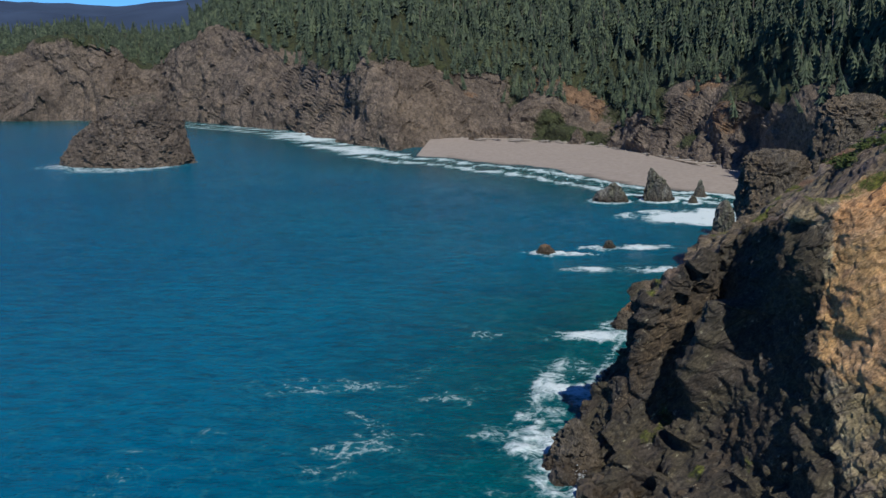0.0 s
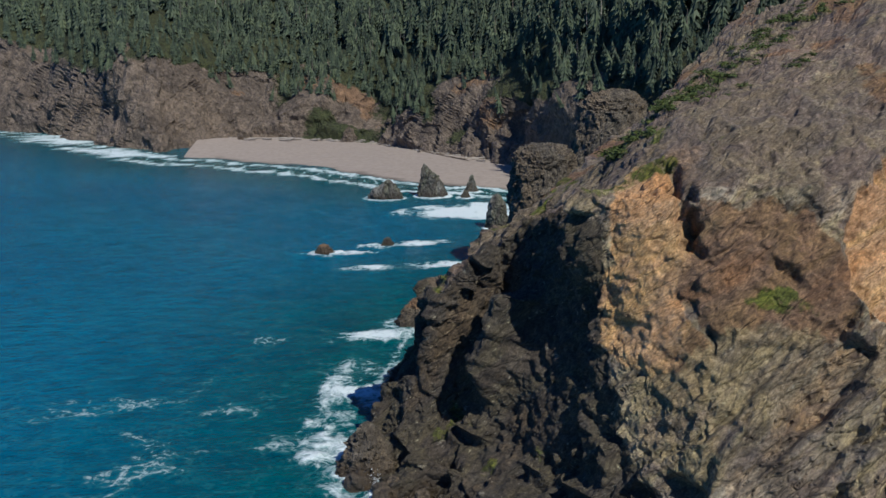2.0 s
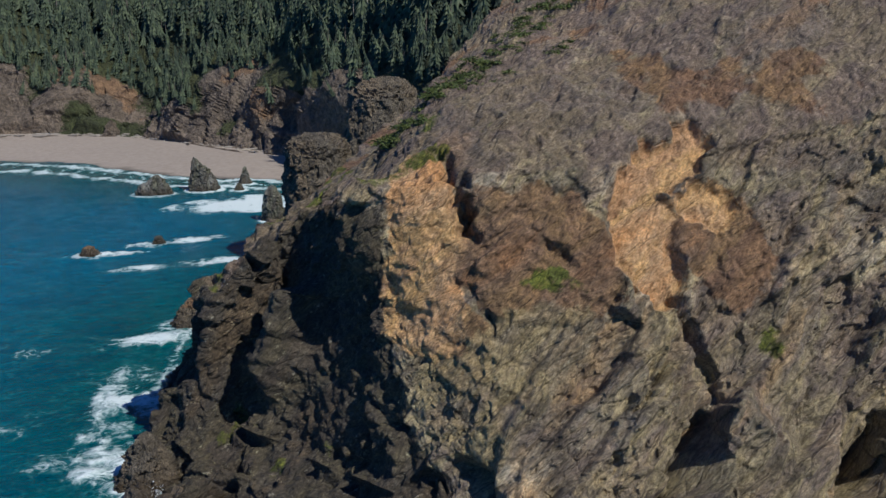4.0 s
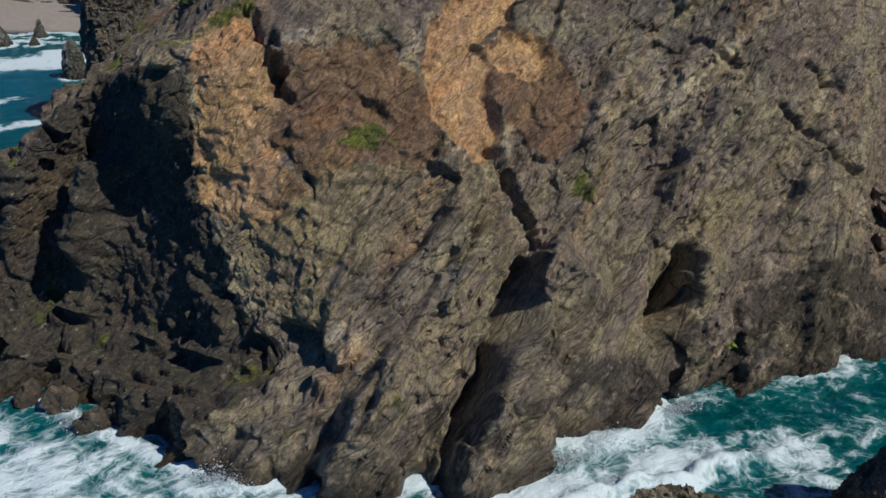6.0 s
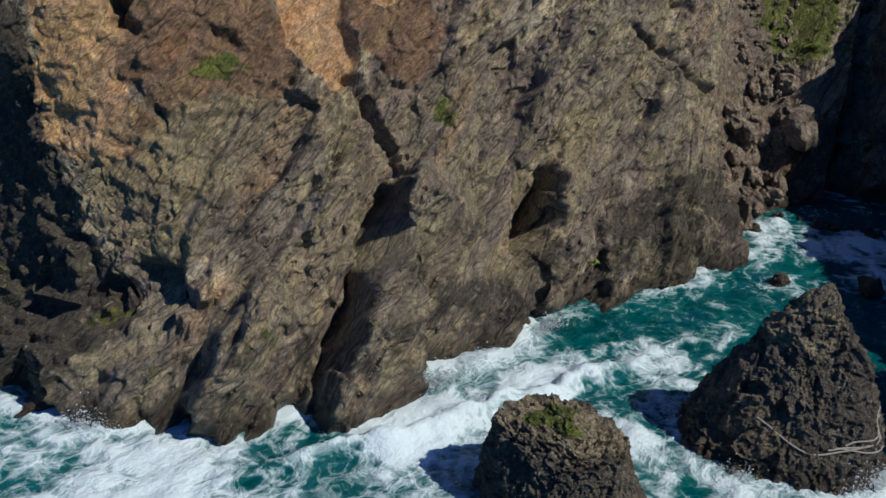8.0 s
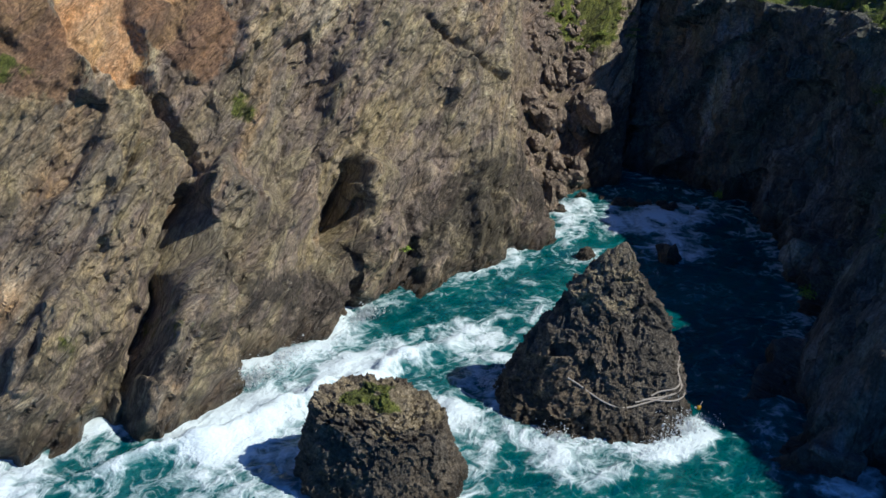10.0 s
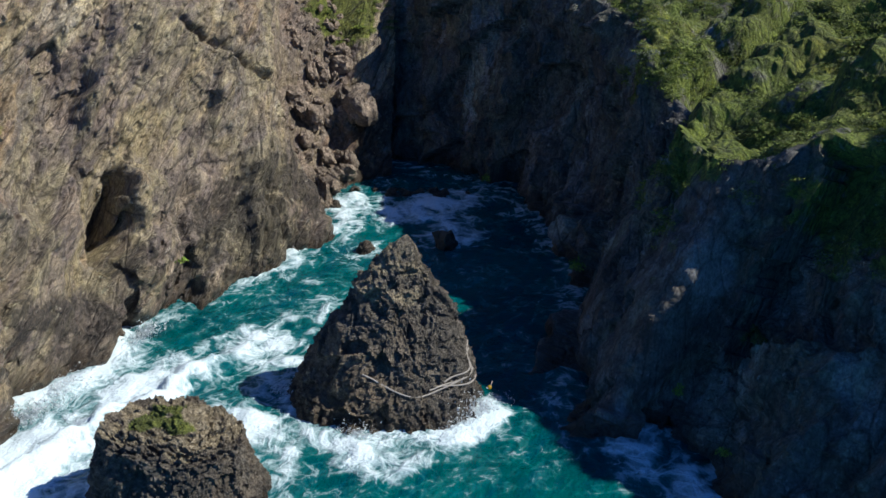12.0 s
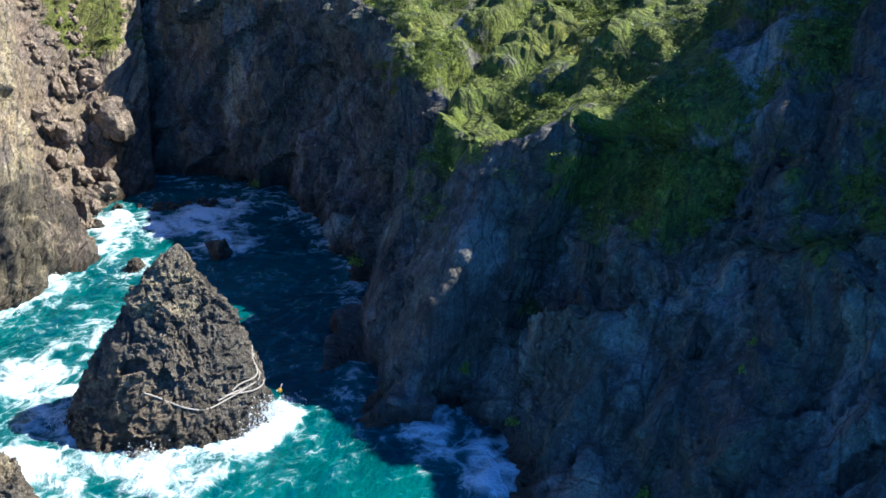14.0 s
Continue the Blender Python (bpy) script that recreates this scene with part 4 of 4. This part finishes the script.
# ---- woods ----
def spruce_shape(rng, tiers=8, spokes=7):
    """One conifer, a metre high: drooping ragged tiers round a stem."""
    verts, faces = [], []
    lean = rng.normal(0, 0.015, 2)
    for k in range(tiers):
        h = 0.10 + 0.84 * k / tiers
        r = 0.155 * (1 - k / tiers) ** 0.85 + 0.012
        start = len(verts)
        verts.append((lean[0] * k, lean[1] * k, h + 0.22 * (1 - 0.4 * k / tiers)))
        turn = rng.uniform(0, 6.28)
        for j in range(spokes * 2):
            a = turn + math.pi * j / spokes
            reach = r * (rng.uniform(0.85, 1.25) if j % 2 == 0 else rng.uniform(0.35, 0.6))
            verts.append((lean[0] * k + math.cos(a) * reach, lean[1] * k + math.sin(a) * reach, h - (0.02 if j % 2 == 0 else -0.035) + rng.uniform(-0.02, 0.02)))
        for j in range(spokes * 2):
            faces.append((start, start + 1 + j, start + 1 + (j + 1) % (spokes * 2)))
    return np.array(verts), np.array(faces)


def tree_spot(rng, lowest=0.36):
    """A place on the hills where a tree may stand, and its height there."""
    nu, nv = hills.shape[:2]
    while True:
        i, j = rng.integers(0, nu - 1), int(nv * rng.uniform(lowest, 0.97))
        u = hill_u[i]
        if u < -34 or (u > 25 and rng.random() < 0.4):
            continue
        a, b = rng.random(2)
        base = hills[i, j] * (1 - a) + hills[min(i + 1, nu - 1), j] * a
        base = base * (1 - b) + hills[i, min(j + 1, nv - 1)] * b
        thin = perlin(base[None] * 0.025)[0]
        if j < nv * 0.41 and (thin < -0.02 or not -6 < u < 20):
            continue
        if u > 8.5 and j < nv * 0.44 and rng.random() < 0.85:
            continue
        if u < -19 and j > nv * 0.62 and rng.random() < 0.3:
            continue
        tall = rng.uniform(8, 22) * (0.6 if j < nv * 0.5 else 1.0) * (0.7 if u < -18 else 1.0)
        return base, tall, u, j / nv


def stem_mesh(rng, material, high=1.0, wide=0.022):
    """A tapered, slightly bent stem, a metre high."""
    rings, verts, faces = 6, [], []
    for k in range(rings):
        t = k / (rings - 1)
        r = wide * (1 - 0.85 * t)
        bx, by = 0.02 * math.sin(3 * t + rng.uniform(0, 1)), 0.02 * math.cos(2 * t)
        for a in range(6):
            verts.append((bx + r * math.cos(a * math.pi / 3), by + r * math.sin(a * math.pi / 3), high * t - 0.03))
    for k in range(rings - 1):
        for a in range(6):
            faces.append((k * 6 + a, k * 6 + (a + 1) % 6, k * 6 + 6 + (a + 1) % 6, k * 6 + 6 + a))
    return mesh_of("stem", verts, faces, material)


def woods():
    rng = np.random.default_rng(3)
    kinds = [spruce_shape(rng) for _ in range(9)]
    # the trees that stand nearest, along the beach and behind the headland, one by one
    crowns = [mesh_of("crown", v, f, NEEDLES) for v, f in kinds]
    trunk = stem_mesh(rng, BARK, 0.9)
    single = 0
    while single < 240:
        base, tall, u, v = tree_spot(rng, 0.22)
        if not (-6 < u < 24 and v < 0.62):
            continue
        tree = new("spruce_tree")
        tree.location, tree.scale, tree.rotation_euler = base - Vector((0, 0, 0.6)), (tall * 1.1, tall * 1.1, tall), (0, 0, rng.uniform(0, 6.28))
        tagged(tree, "dark green pointed spruce on the slope above the beach", "tree", "spruces above the beach")
        part("trunk", trunk, tree)
        part("crown", crowns[rng.integers(len(crowns))], tree)
        single += 1
    verts, faces, count = [], [], 0
    for _ in range(6600):
        base, tall, u, v0 = tree_spot(rng, 0.40)
        v, f = kinds[rng.integers(len(kinds))]
        t = rng.uniform(0, 6.28)
        rot = np.array([[math.cos(t), -math.sin(t), 0], [math.sin(t), math.cos(t), 0], [0, 0, 1]])
        wide = tall * rng.uniform(0.8, 1.25)
        verts.append((v * (wide, wide, tall)) @ rot.T + base - (0, 0, 0.8))
        faces.append(f + count)
        count += len(v)
    me = mesh_of("woods", np.concatenate(verts), np.concatenate(faces), NEEDLES)
    tagged(new("woods", me), "dense dark green spruce woods covering the hillside", "woods", kind="stuff")
    # bleached dead trunks among them
    bare = stem_mesh(rng, SNAG, 1.0, 0.016)
    for _ in range(26):
        base, tall, u, v0 = tree_spot(rng, 0.44)
        snag = new("dead_tree", bare)
        snag.location, snag.scale = base, (tall, tall, tall * 0.85)
        snag.rotation_euler = (rng.normal(0, 0.06), rng.normal(0, 0.06), 0)
        tagged(snag, "bare bleached dead tree trunk among the spruces", "tree", "dead trees in the woods")


woods()


# ---- plants on the near slopes ----
def leaf_clump(rng, leaves, size, flat=0.7):
    """A bush a metre across: many small leaves set all round, with gaps."""
    d = rng.normal(size=(leaves, 3))
    d /= np.linalg.norm(d, axis=1)[:, None]
    d[:, 2] = np.abs(d[:, 2]) * flat
    lump = 0.36 + 0.14 * np.sin(5 * d[:, :1] + 2) * np.cos(4 * d[:, 1:2])
    c = d * lump * rng.uniform(0.55, 1.05, (leaves, 1))
    a, b = rng.normal(size=(2, leaves, 3)) * size
    verts = np.stack([c - a * 0.5, c + b * 0.6, c + a * 0.5, c - b * 0.5], 1).reshape(-1, 3)
    faces = np.arange(leaves * 4).reshape(-1, 4)
    return verts, faces


def on_grid(grid, rng, keep):
    """A place on a sheet that suits keep(place, normal z)."""
    nu, nv = grid.shape[:2]
    while True:
        i, j = rng.integers(0, nu - 2), rng.integers(0, nv - 2)
        a, b, c = grid[i, j], grid[i + 1, j], grid[i, j + 1]
        n = np.cross(b - a, c - a)
        n /= max(np.linalg.norm(n), 1e-9)
        if n[2] < 0:
            n = -n
        if keep(a, n, i, j):
            return a, n


def plants():
    rng = np.random.default_rng(11)
    shapes = [leaf_clump(rng, 240, 0.05) for _ in range(4)]
    meshes = {m.name: [mesh_of("leaves", v, f, m) for v, f in shapes] for m in (SHRUB, HERB, SAGE, TUFT)}

    def bush(place, wide, high, material, label, group):
        ob = new("bush", meshes[material.name][rng.integers(4)])
        ob.location, ob.scale, ob.rotation_euler = place, (wide, wide * rng.uniform(0.8, 1.1), high), (0, 0, rng.uniform(0, 6.28))
        return tagged(ob, label, "bush", group)

    # a dark hedge of wind-cut bushes on the ridge line
    for _ in range(120):
        s = rng.random()
        spot, n = on_grid(head_grid, rng, lambda p, n, i, j: near_line(p[:1], p[1:2], 38, 109, 68, 128)[0] < 3.2 + 0.06 * (p[0] - 38) and p[2] > 36)
        bush(spot - (0, 0, 0.25), rng.uniform(2.0, 4.4), rng.uniform(1.4, 3.0), SHRUB, "low dark green bush on the headland ridge", "bushes on the ridge")
    for x0, y0, r in ((56, 110, 2.2), (58, 112, 2.6), (51, 108, 2.0), (49, 107, 1.6), (47, 106.5, 1.4), (61, 113, 2.0)):
        spot, n = on_grid(head_grid, rng, lambda p, n, i, j: math.hypot(p[0] - x0, p[1] - y0) < 1.6 and p[2] > 36)
        bush(spot - (0, 0, 0.2), r * 1.3, r, SHRUB, "rounded green bush on the bare headland slope", "bushes on the ridge")
    spot, n = on_grid(head_grid, rng, lambda p, n, i, j: abs(p[0] - 73.5) < 0.6 and abs(p[2] - 4.6) < 0.5)
    bush(spot, 1.7, 1.6, TUFT, "small yellow-green bush on the cliff foot", "")
    for _ in range(46):
        spot, n = on_grid(head_grid, rng, lambda p, n, i, j: p[2] > 15 and math.hypot((p[0] - 127) / 9, (p[1] - 77) / 7) < 1)
        bush(spot, rng.uniform(1.5, 3.2), rng.uniform(0.8, 1.6), HERB, "bright green bush at the head of the gully", "bushes above the gully")
    # herbs and moss cushions on the south side
    spots, ways = south_grid.reshape(-1, 3), grid_normals(south_grid).reshape(-1, 3)
    ways = np.where((ways * ((60, 40, 60) - spots)).sum(1, keepdims=True) < 0, -ways, ways)
    odds = np.clip((south_moss.ravel() - 0.3) / 0.6, 0, 1) * step(-0.08, 0.22, perlin(spots * 0.16)) * (near_line(spots[:, 0], spots[:, 1], 88, 22.5, 122, 9) > 1.3) * (spots[:, 2] > 4) * (spots[:, 1] > -45) * (spots[:, 0] < 150)
    picked = rng.choice(len(spots), 6800, p=odds / odds.sum())
    verts, faces, count = {}, {}, {}
    for k in picked:
        name = (SHRUB.name, HERB.name, SAGE.name)[int(np.searchsorted((0.27, 0.88), 0.5 + 0.9 * perlin(spots[k:k + 1] * 0.3)[0] + rng.normal(0, 0.2)))]
        v, f = shapes[rng.integers(4)]
        v, f = v[:320], f[:80]
        wide = rng.uniform(0.5, 1.2) if rng.random() < 0.75 else rng.uniform(1.2, 2.3)
        t = rng.uniform(0, 6.28)
        rot = np.array([[math.cos(t), -math.sin(t), 0], [math.sin(t), math.cos(t), 0], [0, 0, 1]])
        verts.setdefault(name, []).append((v * (wide, wide, wide * 0.75)) @ rot.T + spots[k] + ways[k] * 0.12)
        faces.setdefault(name, []).append(f + count.get(name, 0))
        count[name] = count.get(name, 0) + len(v)
    for material, what in ((SHRUB, "dark green shrubs"), (HERB, "bright green herbs"), (SAGE, "grey-green herbs")):
        me = mesh_of("ground_plants", np.concatenate(verts[material.name]), np.concatenate(faces[material.name]), material)
        tagged(new("ground_plants", me), what + " covering the cove cliff ledges", "plants", kind="stuff")
    # single tufts that hang on the shaded wall
    for x0, y0, z0, wide, high, kind in ((73.7, 14.5, 3.6, 1.5, 3.4, TUFT), (71.8, 16.3, 5.0, 0.9, 2.0, TUFT), (68.4, 10.1, 1.7, 1.6, 1.7, TUFT), (64.7, -6.9, 13.4, 0.8, 3.2, TUFT), (63.6, -6.2, 11.2, 0.8, 3.0, TUFT),
                                         (61.1, -0.6, 2.4, 2.4, 2.4, TUFT), (95.6, 30.6, 2.6, 2.4, 3.4, TUFT), (118.3, 50.6, 1.6, 1.6, 3.0, TUFT), (75.5, 9.2, 9.3, 3.4, 3.8, SHRUB), (76.5, 10.5, 8.2, 2.6, 3.0, SHRUB)):
        nearest = np.argmin(((spots - (x0, y0, z0)) ** 2).sum(1))
        bush(spots[nearest] + ways[nearest] * 0.45 - (0, 0, 0.3 * high), wide, high, kind, "green tuft of leaves hanging on the shaded cliff", "tufts on the cove cliff")


plants()


# ---- boulders, rope, float, wood, house ----
def boulder_mesh(rng, material):
    bm = bmesh.new()
    bmesh.ops.create_icosphere(bm, subdivisions=3, radius=0.5)
    p = np.array([v.co for v in bm.verts])
    f1, _ = facets(p * 2.2 + rng.uniform(0, 50))
    r = 1 + 0.5 * f1 + 0.25 * fbm(p * 1.6 + rng.uniform(0, 50), 3)
    for v, s in zip(bm.verts, r):
        v.co = v.co * float(s)
    me = bpy.data.meshes.new("boulder")
    bm.to_mesh(me)
    bm.free()
    for key in ("soil", "ochre", "scree", "buff", "moss", "foot_and_shade"):
        me.attributes.new(key, "FLOAT", "POINT")
    me.materials.append(material)
    return me


def boulders():
    rng = np.random.default_rng(5)
    wet_kinds, dry_kinds = [[boulder_mesh(rng, m) for _ in range(6)] for m in (STACK_ROCK, RUBBLE)]

    def put(spot, size, label, group, kinds=wet_kinds):
        ob = new("boulder", kinds[rng.integers(6)])
        ob.location, ob.scale = spot, (size, size * rng.uniform(0.7, 1.1), size * rng.uniform(0.6, 0.95))
        ob.rotation_euler = rng.uniform(0, 6.28, 3)
        tagged(ob, label, "boulder", group)

    for k in range(190):
        spot, n = on_grid(head_grid, rng, lambda p, n, i, j: p[2] > -0.5 and near_line(p[:1], p[1:2], 103, 66.5, 122, 79)[0] < 4.2 and p[2] < 26)
        size = rng.uniform(0.5, 1.4) if k % 3 or spot[2] > 14 else rng.uniform(1.6, 3.6)
        put(spot + n * 0.2 * size, size, "broken grey-brown boulder in the rockfall gully", "boulders in the gully", dry_kinds)
    put((115.5, 68.5, 9.0), 5.0, "large pale rounded boulder at the gully edge", "", dry_kinds)
    for k in range(26):
        a, b = rng.uniform(0, 1), rng.uniform(-1.5, 1.5)
        put((108 + 6 * a + 0.4 * b, 64 - 14 * a + b, 0.0), rng.uniform(0.6, 1.6), "wet dark boulder awash at the cove head", "boulders at the cove head")
    for x, y, s in ((9.5, 104, 3.6), (12.5, 101, 3.0), (6.8, 108, 3.4), (16.5, 92.5, 3.2), (15, 97.5, 3.6), (102, 64.8, 1.8), (97.5, 47, 3.0)):
        put((x, y, 0.3), s, "wet brown boulder at the cliff foot", "boulders at the cliff foot")


boulders()


def tube(points, radius, sides=6):
    """A mesh pipe along a line of points."""
    c = np.array(points, float)
    t = np.gradient(c, axis=0)
    t /= np.linalg.norm(t, axis=1)[:, None]
    a = np.cross(t, (0.3, 0.2, 0.93))
    a /= np.linalg.norm(a, axis=1)[:, None]
    b = np.cross(t, a)
    k = np.arange(sides) * 2 * math.pi / sides
    g = c[:, None] + radius * (np.cos(k)[None, :, None] * a[:, None] + np.sin(k)[None, :, None] * b[:, None])
    n = len(c)
    i, j = np.meshgrid(np.arange(n - 1), np.arange(sides), indexing="ij")
    f = np.stack([i * sides + j, i * sides + (j + 1) % sides, (i + 1) * sides + (j + 1) % sides, (i + 1) * sides + j], -1).reshape(-1, 4)
    return g.reshape(-1, 3), f


def rope_on_stack():
    """An old pale rope with loose ends, laid over the foot of the pointed stack."""
    rng = np.random.default_rng(9)
    stack = bpy.data.objects["sea_rock"]
    co = np.empty(len(stack.data.vertices) * 3)
    stack.data.vertices.foreach_get("co", co)
    co = co.reshape(-1, 3)

    def lie(angle, height):
        """A place on the stack's side by direction and height."""
        way = np.array((math.cos(radians(angle)), math.sin(radians(angle))))
        near = np.abs(co[:, 2] - height) < 0.35
        side = (co[near, :2] @ way) / np.maximum(np.linalg.norm(co[near, :2], axis=1), 1e-6)
        spot = co[near][np.argsort(-side)[:8]].mean(0)
        return (*(spot[:2] + way * 0.1), spot[2])

    rope = new("rope")
    rope.location = stack.location
    tagged(rope, "pale frayed rope draped round the rock stack", "rope")
    for a0, a1, h0, h1, sag in ((-172, -70, 4.6, 3.6, 1.2), (-110, -62, 3.0, 4.4, 0.3), (-104, -66, 3.2, 3.6, 0.5), (-98, -60, 3.4, 5.0, 0.2)):
        line = [lie(a, h0 + (h1 - h0) * s - sag * math.sin(s * math.pi) + 0.1 * math.sin(9 * s)) for s, a in ((k / 22, a0 + (a1 - a0) * k / 22) for k in range(23))]
        line = np.array(line)
        for _ in range(4):
            line[1:-1] = 0.5 * line[1:-1] + 0.25 * (line[2:] + line[:-2])
        line = along(line, 60)
        v, f = tube(line, 0.075)
        part("strand", mesh_of("strand", v, f, SNAG), rope)


rope_on_stack()


def plain(name, colour, rough=0.5):
    n = Nodes(name)
    shade = n.noise(6.0, 4)
    return n.done(n.mix(n.ramp(shade, (0.3, 0.0), (0.7, 0.5)), colour, tuple(c * 0.6 for c in colour)), rough)


def float_buoy():
    paint, cap = plain("yellow_paint", (0.62, 0.36, 0.02)), plain("white_paint", (0.7, 0.68, 0.6))
    buoy = new("buoy")
    buoy.location, buoy.rotation_euler = (71.4, 30.6, 0.1), (0.3, 0.2, 0)
    tagged(buoy, "small yellow net float drifting in the cove", "buoy")
    for name, rings, material in (("body", [(-0.32, 0.02), (-0.26, 0.17), (0.0, 0.24), (0.24, 0.17), (0.3, 0.06)], paint), ("stick", [(0.28, 0.03), (0.75, 0.03), (0.76, 0.0)], cap)):
        verts = [(r * math.cos(a * math.pi / 6), r * math.sin(a * math.pi / 6), h) for h, r in rings for a in range(12)]
        faces = [(k * 12 + a, k * 12 + (a + 1) % 12, k * 12 + 12 + (a + 1) % 12, k * 12 + 12 + a) for k in range(len(rings) - 1) for a in range(12)]
        part(name, mesh_of(name, verts, faces, material, smooth=True), buoy)


float_buoy()


def beach_wood():
    rng = np.random.default_rng(21)
    back = along([(-30, 482), (28, 462), (60, 412), (84, 372)], 200)
    v, f = tube([(0, 0, 0), (0.25, 0.01, 0.02), (0.5, 0.03, 0.0), (0.75, 0.01, 0.03), (1, 0, 0.02)], 0.035)
    log = mesh_of("log", v, f, SNAG)
    for _ in range(110):
        k = rng.integers(10, 190)
        ob = new("driftwood_log", log)
        s = rng.uniform(3, 9)
        ob.location = (back[k, 0] + rng.normal(0, 1.5), back[k, 1] - 3 + rng.normal(0, 2.5), 3.1)
        ob.scale, ob.rotation_euler = (s, s * 1.6, s * 1.6), (0, rng.normal(0, 0.05), rng.normal(-0.4, 0.5))
        tagged(ob, "bleached driftwood log at the back of the beach", "driftwood", "driftwood on the beach")
    for x, y, s in ((30, 456, 9), (52, 432, 8), (62, 415, 10), (-18, 474, 6)):
        sea_rock("rock", x, y, s * 0.55, s * 0.4, s * 0.9, "grey rock on the sand at the back of the beach", power=0.7, seed=x, nu=60, nv=36, material=FAR_ROCK, group="rocks on the beach").location.z = 2.0


beach_wood()


def hill_house():
    """A long low white house that looks out of the woods near the top of the hill."""
    wall, roof, glass = plain("white_wall", (0.6, 0.6, 0.58)), plain("pale_roof", (0.7, 0.7, 0.7)), plain("dark_glass", (0.03, 0.04, 0.05), 0.1)
    house = new("house")
    house.location, house.rotation_euler = (-42, 634, 71), (0, 0, radians(4))
    tagged(house, "long low white house among trees on the hill", "house")

    def box(name, x, y, z, sx, sy, sz, material, parent, bevel=0.05):
        bm = bmesh.new()
        bmesh.ops.create_cube(bm, size=1, matrix=Matrix.LocRotScale((x, y, z), None, (sx, sy, sz)))
        bmesh.ops.bevel(bm, geom=bm.edges[:], offset=bevel, segments=1, affect="EDGES")
        me = bpy.data.meshes.new(name)
        bm.to_mesh(me)
        bm.free()
        me.materials.append(material)
        return part(name, me, parent)

    box("wall", 0, 0, 0.5, 14, 6, 3.0, wall, house)
    box("footing", 0, 1, -5, 13, 5, 8, wall, house)
    box("roof", 0, 0, 2.25, 16, 8, 0.5, roof, house)
    for k in range(5):
        window = box("window", -5.2 + 2.6 * k, -3.02, 0.6, 1.8, 0.12, 1.3, wall, house, 0.02)
        box("pane", -5.2 + 2.6 * k, -3.09, 0.6, 1.5, 0.06, 1.05, glass, window, 0.01)


hill_house()


# ---- spray where the swell breaks ----
def spray(x, y, heading, wide, high, drops, rng, material):
    """Thrown water: a ragged fan of small drops over the foot of a rock."""
    s = rng.normal(0, 0.33, drops)
    drops_high = rng.exponential(0.22, drops)
    h = np.minimum(drops_high, 1.2) * (1 - np.clip(np.abs(s), 0, 0.9))
    plume = 0.6 + 0.6 * np.sin(s * 9 + x) ** 2
    c, d = math.cos(radians(heading)), math.sin(radians(heading))
    p = np.c_[x + s * wide * c + rng.normal(0, 0.5, drops), y + s * wide * d + rng.normal(0, 0.5, drops), h * high * 0.65 * plume]
    size = rng.uniform(0.015, 0.065, (drops, 1))
    a, b = rng.normal(size=(2, drops, 3)) * size
    v = np.stack([p - a, p + b, p + a, p - b], 1).reshape(-1, 3)
    me = mesh_of("spray", v, np.arange(drops * 4).reshape(-1, 4), material)
    tagged(new("spray", me), "white spray thrown up at the foot of the rocks", "spray", "spray at the rocks", kind="stuff")


def all_spray():
    rng = np.random.default_rng(31)
    n = Nodes("white_water_drops")
    tone = n.ramp(n.noise(2.0, 3), (0.3, (0.6, 0.64, 0.66)), (0.7, (0.72, 0.76, 0.77)))
    material = n.done(tone, 0.6)
    glow, both = n.node("ShaderNodeBsdfTranslucent"), n.tree.nodes.new("ShaderNodeMixShader")
    n.link(tone, glow.inputs[0]).link(n.bsdf.outputs[0], both.inputs[1]).link(glow.outputs[0], both.inputs[2])
    n.link(both.outputs[0], n.tree.nodes["Material Output"].inputs[0])
    for x, y, heading, wide, high, drops in ((66.5, 30.2, -20, 4.5, 4.5, 2600), (60.2, 37.5, 95, 4, 2.2, 1200), (49.5, 63.3, -10, 6, 4.2, 2400), (55.5, 63.6, 0, 4, 3.0, 1400), (33, 69.8, -35, 5, 3.4, 1800),
                                             (24, 77.2, -45, 5, 3.6, 1800), (15.2, 93.5, -70, 5, 3.2, 1600), (8.2, 107.5, -65, 5, 2.6, 1200), (66, 64.2, 0, 4, 2.6, 1200), (-181, 383, 0, 8, 5, 900), (103, 66, 20, 3, 2.0, 700),
                                             (63.3, 46.8, 60, 3, 1.8, 800)):
        spray(x, y, heading, wide, high, int(drops * 1.4), rng, material)


all_spray()
